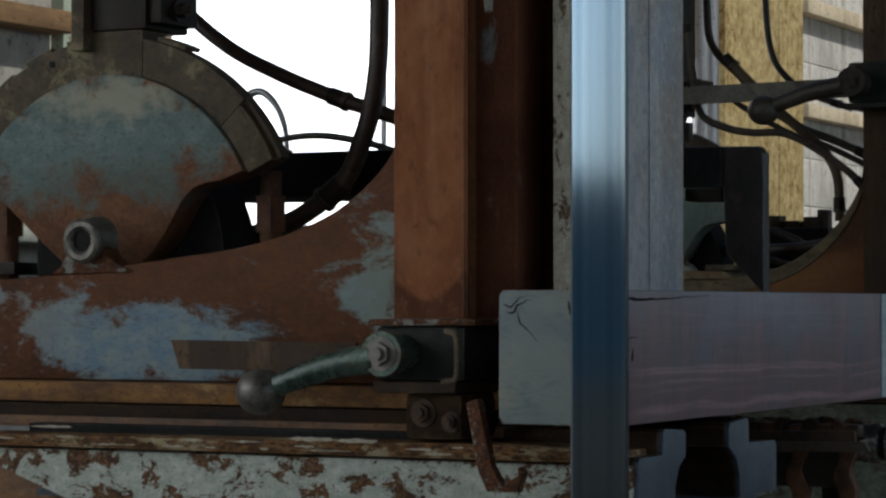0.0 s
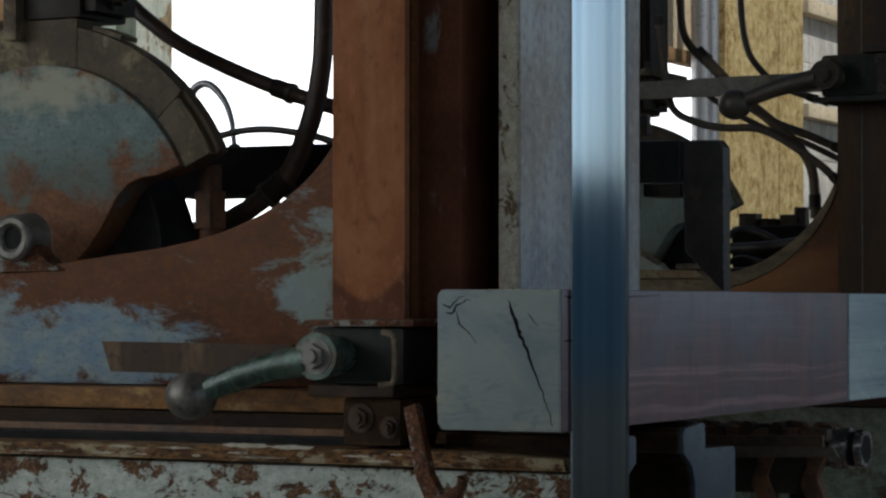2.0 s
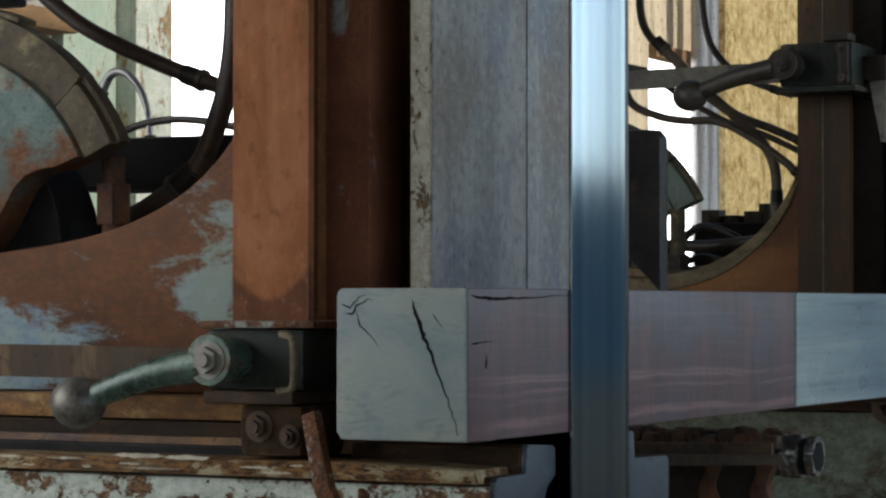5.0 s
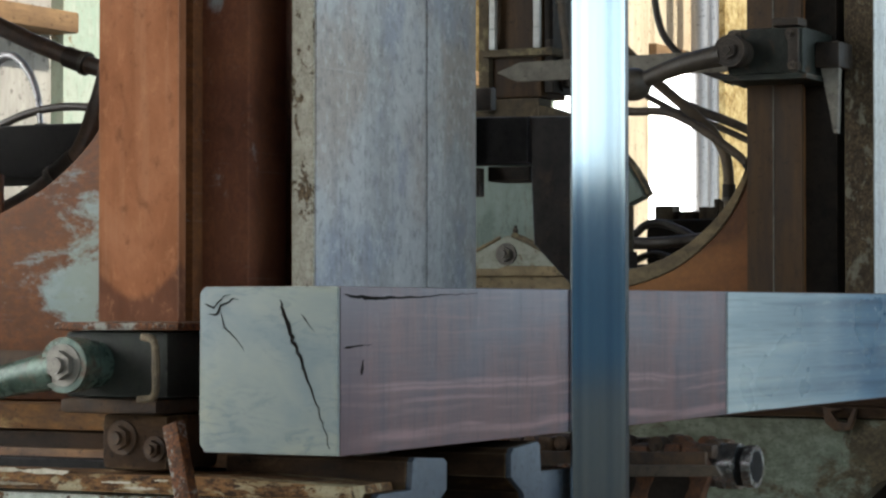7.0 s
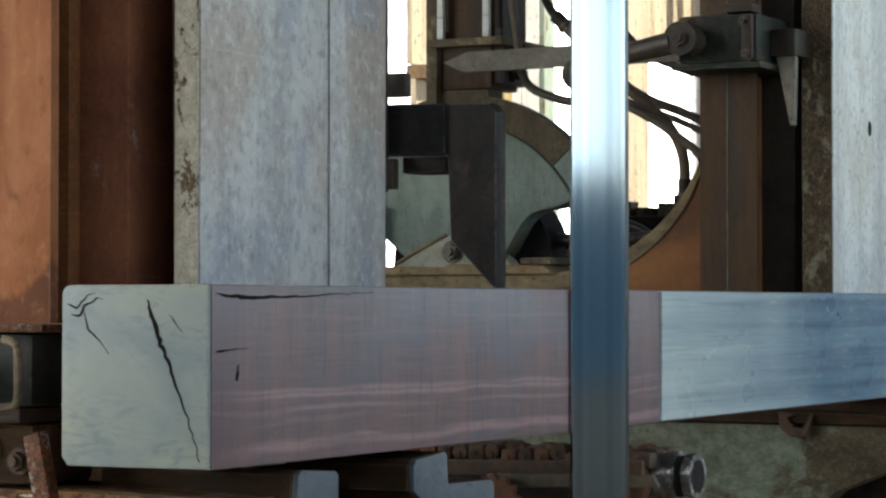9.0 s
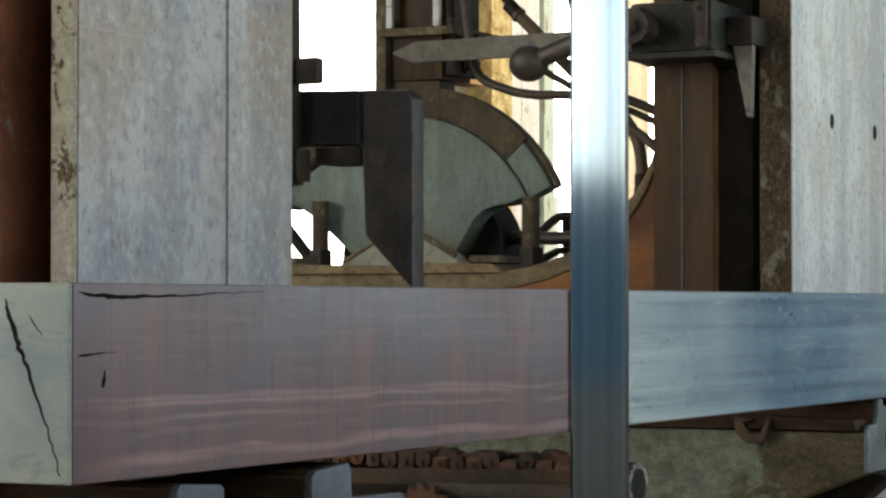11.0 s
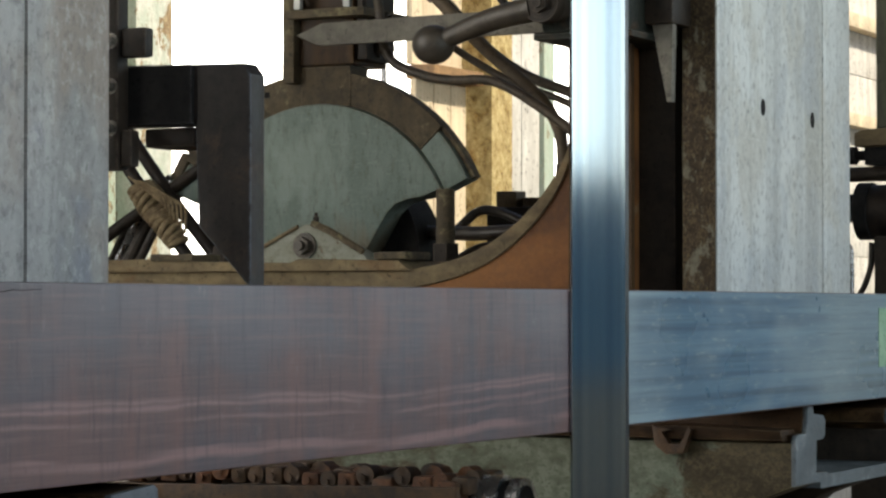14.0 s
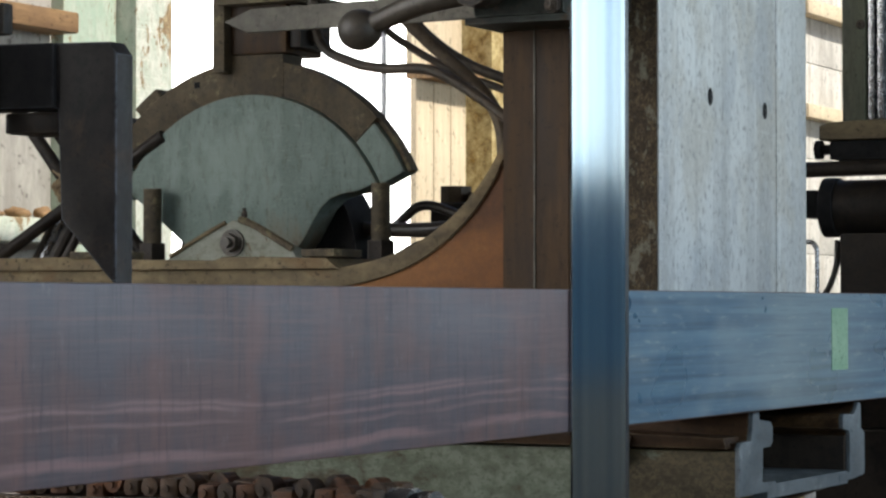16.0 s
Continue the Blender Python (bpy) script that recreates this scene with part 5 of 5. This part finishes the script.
hose("hydraulic_hose", "thin dusty hose in a low loop", [(6.6, 2.46, 1.59), (6.6, 2.38, 1.625), (6.6, 2.30, 1.61), (6.6, 2.24, 1.64), (6.6, 2.14, 1.615)], 0.009, M_HOSE_DARK)
MOVING.append(solid("bolt_tray", boxed(6.52, 6.66, 2.14, 2.60, 1.55, 1.60, bevel=0.008), M_IRON, "dark iron tray behind the wheel guard", "tray", (6.6, 2.37, 1.55)))

# hydraulic cylinder at the end of the carriage
M_OLIVE = plain("dark_olive_paint", (0.055, 0.058, 0.036), (0.135, 0.135, 0.088), 26, 0.6, 0, (1, 1, 0.2), 0.25, (0.17, 0.12, 0.06))
cy = thing("hydraulic_cylinder", "dark lying hydraulic cylinder under an olive guide post", "cylinder", (8.0, 1.93, 1.2))
part("barrel", cyl(bmesh.new(), (8.08, 2.010, 1.742), (8.08, 1.60, 1.742), 0.068, n=36), M_IRON, cy)
part("barrel_cap", cyl(bmesh.new(), (8.08, 2.024, 1.742), (8.08, 1.988, 1.742), 0.074, n=36), M_DARK, cy)
part("port", boxed(8.03, 8.13, 2.024, 2.075, 1.715, 1.785, bevel=0.01), M_DARK, cy)
part("stand", boxed(8.0, 8.16, 1.70, 1.964, 1.2, 1.676, bevel=0.006), M_IRON, cy)
part("tie_rod", cyl(bmesh.new(), (8.0, 2.062, 1.833), (8.0, 1.60, 1.836), 0.019, n=20), M_IRON, cy)
part("valve", boxed(7.99, 8.16, 1.60, 1.986, 1.856, 1.902, bevel=0.006), M_DARK, cy)
fit = part("valve_plug", cyl(bmesh.new(), (8.04, 2.028, 1.884), (8.04, 1.984, 1.884), 0.013, n=8), M_DARK, cy)
part("plug_head", cyl(bmesh.new(), (8.04, 2.036, 1.884), (8.04, 2.020, 1.884), 0.023, n=12), M_DARK, fit)
part("bracket", prism(bmesh.new(), [(2.006, 1.904), (2.006, 1.938), (1.985, 1.946), (1.91, 1.950), (1.60, 1.950), (1.60, 1.904)], 7.97, 8.18, bevel=0.005), M_RIB, cy, "dusty cast bracket")
post = part("guide_post", boxed(8.0, 8.12, 1.899, 1.957, 1.951, 2.9, bevel=0.006), M_OLIVE, cy, "olive painted guide post")
bolt("post_bolt", (8.0, 1.908, 2.185), 0.008, 0.006, post, M_IRON)
for y0, y1 in ((1.878, 1.893), (1.855, 1.870)):
    part("guide_strip", boxed(8.01, 8.05, y0, y1, 1.955, 2.9, bevel=0.002), M_COLLAR, cy, "bright steel guide strip")
part("guide_back", boxed(8.056, 8.10, 1.78, 1.8965, 1.955, 2.9, bevel=0.002), M_PROFILE, cy)
part("gusset", prism(bmesh.new(), [(1.972, 1.951), (1.9575, 1.951), (1.9575, 2.03)], 8.05, 8.065), M_IRON, cy)
part("drain_tube", tube(bmesh.new(), [(8.0, 2.056, 1.655), (8.0, 2.036, 1.655), (8.0, 2.026, 1.645), (8.0, 2.022, 1.62), (8.0, 2.022, 1.46)], 0.006), M_COLLAR, cy, "pale bent drain tube")
part("drain_hose", tube(bmesh.new(), [(8.02, 1.975, 1.66), (8.02, 1.978, 1.60), (8.02, 1.995, 1.55), (8.02, 2.015, 1.51), (8.02, 2.02, 1.45)], 0.008), M_RUBBER, cy)
MOVING.append(cy)

# crossed rods and the rope coil behind the far wheel guard
link = thing("brace_linkage", "crossed dark iron rods and hoses beside the far guard", "linkage", (6.32, 3.0, 1.371))
for pts in ([(6.32, 3.24, 1.97), (6.32, 3.104, 1.802), (6.32, 3.03, 1.707), (6.32, 2.946, 1.602), (6.32, 2.90, 1.53), (6.32, 2.90, 1.372)], [(6.37, 2.86, 1.845), (6.37, 2.96, 1.786), (6.37, 3.08, 1.715), (6.37, 3.206, 1.64), (6.37, 3.34, 1.56)], [(6.36, 3.20, 1.97), (6.36, 3.075, 1.81), (6.36, 3.00, 1.715), (6.36, 2.90, 1.60), (6.36, 2.86, 1.52), (6.36, 2.86, 1.372)]):
    part("brace_rod", tube(bmesh.new(), pts, 0.014, 12, 6), M_IRON, link)
for dy, r, m in ((0.0, 0.014, M_RUBBER), (0.03, 0.009, M_COLLAR), (-0.028, 0.010, M_RUBBER), (0.05, 0.007, M_RUBBER)):
    part("feed_hose", tube(bmesh.new(), [(6.41, 3.0 + dy, 1.78), (6.41, 3.05 + dy, 1.745), (6.41, 3.10 + dy, 1.69), (6.41, 3.15 + dy, 1.61), (6.41, 3.18 + dy, 1.55), (6.41, 3.185 + dy, 1.372)], r, 10, 6), m, link)
MOVING.append(link)
# slide on which the hook travels, bolted behind the face plate
hs = part("hook_slide", boxed(4.25, 4.2735, 1.712, 1.738, 1.66, 3.4, bevel=0.003), M_IRON, hook, "dark bolted slide bar")
for z in (1.71, 1.76, 1.814):
    bolt("slide_bolt", (4.25, 1.722, z), 0.0065, 0.006, hs, M_HUBIRON)
part("slide_block", boxed(4.255, 4.2735, 1.676, 1.7115, 1.794, 1.829, bevel=0.004), M_IRON, hook)
part("slide_block", boxed(4.255, 4.2735, 1.696, 1.7115, 1.664, 1.708, bevel=0.003), M_IRON, hook)
vb = thing("valve_block", "dark greasy valve block with hose fittings", "valve block", (6.9, 2.38, 1.5))
part("body", boxed(6.85, 7.0, 2.28, 2.50, 1.60, 1.72, bevel=0.012), M_IRON, vb)
for y, z, r in ((2.46, 1.735, 0.035), (2.40, 1.72, 0.03), (2.34, 1.73, 0.034), (2.31, 1.75, 0.022)):
    part("fitting", cyl(bmesh.new(), (6.9, y, 1.70), (6.9, y, z + 0.02), r, n=8), M_HOSE_DUST, vb)
part("foot", boxed(6.86, 6.98, 2.25, 2.36, 0.897, 1.6), M_IRON, vb)
MOVING.append(vb)
bm = bmesh.new()
ax = Vector((0, -0.158, -0.20)).normalized()
u, v = Vector((1, 0, 0)), ax.cross(Vector((1, 0, 0)))
for k in range(13):
    c = Vector((6.32, 3.064, 1.752)) + ax * 0.0125 * k
    rr = 0.029 - 0.0012 * abs(k - 3)
    tube(bm, [c + rr * (u * math.cos(q) + v * math.sin(q)) + ax * 0.006 * math.sin(q + k) for q in [j * math.pi / 6 for j in range(13)]], 0.0075, 8, 2)
for k in range(9):
    c = Vector((6.285, 3.055 - 0.009 * k, 1.765 - 0.006 * k))
    tube(bm, [c + Vector((0, 0.02, 0.01)), c, c + Vector((-0.006, -0.03 - 0.003 * k, -0.006)), c + Vector((-0.004, -0.055, -0.035 - 0.004 * k))], 0.0028, 6, 4)
MOVING.append(solid("rope_coil", bm, M_ROPE, "frayed brown rope wound round a rod", "rope", (6.32, 3.0, 1.68)))

# track beam and bed under the carriage
solid("track_bed", boxed(-3.0, 14.0, 1.6, 2.5, 0.0, 0.55, bevel=0.01), M_CONCRETE, "grey concrete bed of the carriage track", "track bed", (5.5, 2.05, 0))
for y in (1.75, 2.35):
    solid("track_rail", prism(bmesh.new(), [(y - 0.05, 0.55), (y + 0.05, 0.55), (y + 0.05, 0.565), (y + 0.01, 0.575), (y + 0.01, 0.62), (y + 0.03, 0.63), (y + 0.03, 0.65), (y - 0.03, 0.65), (y - 0.03, 0.63), (y - 0.01, 0.62), (y - 0.01, 0.575), (y - 0.05, 0.565)], -3, 14), M_RAIL, "steel track rail under the carriage", "rail", (5.5, y, 0.55), "carriage rails")
fr = thing("log_carriage", "dark iron log carriage running on rail wheels", "carriage", (5.5, 2.0, 0.65))
for y in (1.80, 2.30):
    part("frame_beam", boxed(3.2, 9.0, y - 0.06, y + 0.06, 0.76, 0.897, bevel=0.006), M_IRON, fr)
for x in (3.7, 6.2, 8.4):
    for y in (1.75, 2.35):
        part("wheel", cyl(bmesh.new(), (x, y - 0.03, 0.75), (x, y + 0.03, 0.75), 0.10, n=32), M_IRON, fr)
    part("cross_beam", boxed(x - 0.08, x + 0.08, 1.862, 2.238, 0.77, 0.89), M_IRON, fr)
for y in (1.62, 2.15):
    part("roller_stand", boxed(4.935, 4.985, y, y + 0.04, 0.80, 1.17), M_IRON, fr)
for x0, y0, y1, z in ((8.0, 1.86, 1.94, 1.2),):
    part("cylinder_stand", boxed(x0 - 0.08, x0 + 0.08, 1.76, 2.0, 0.80, z), M_IRON, fr)
MOVING.append(fr)


# ---- what moves ----
def motions():
    for ob in MOVING:
        x, y, z = ob.location
        walk(ob, [(t, pose(x - s, y, z)) for t, s in TRAVEL])
    # each weathered strip comes off while it passes behind the saw band
    ts, ss = [t for t, s in TRAVEL], [s for t, s in TRAVEL]
    for st, x0, x1 in STRIPS:
        need = x1 - 3.388                     # travel at which the strip has passed the leading edge
        need2 = x0 - 3.22                     # travel at which its head leaves the trailing edge
        if min(need, need2) >= ss[-1]:
            continue
        ta, tb = float(np.interp(need, ss, ts)), float(np.interp(need2, ss, ts))
        tb = max(tb, ta + 0.1)
        inn = pose(0, 0.008, 0)
        walk(st, [(0.0, pose(0, 0, 0)), (ta, pose(0, 0, 0)), (tb, inn), (max(16.0, tb + 0.1), inn)])


motions()
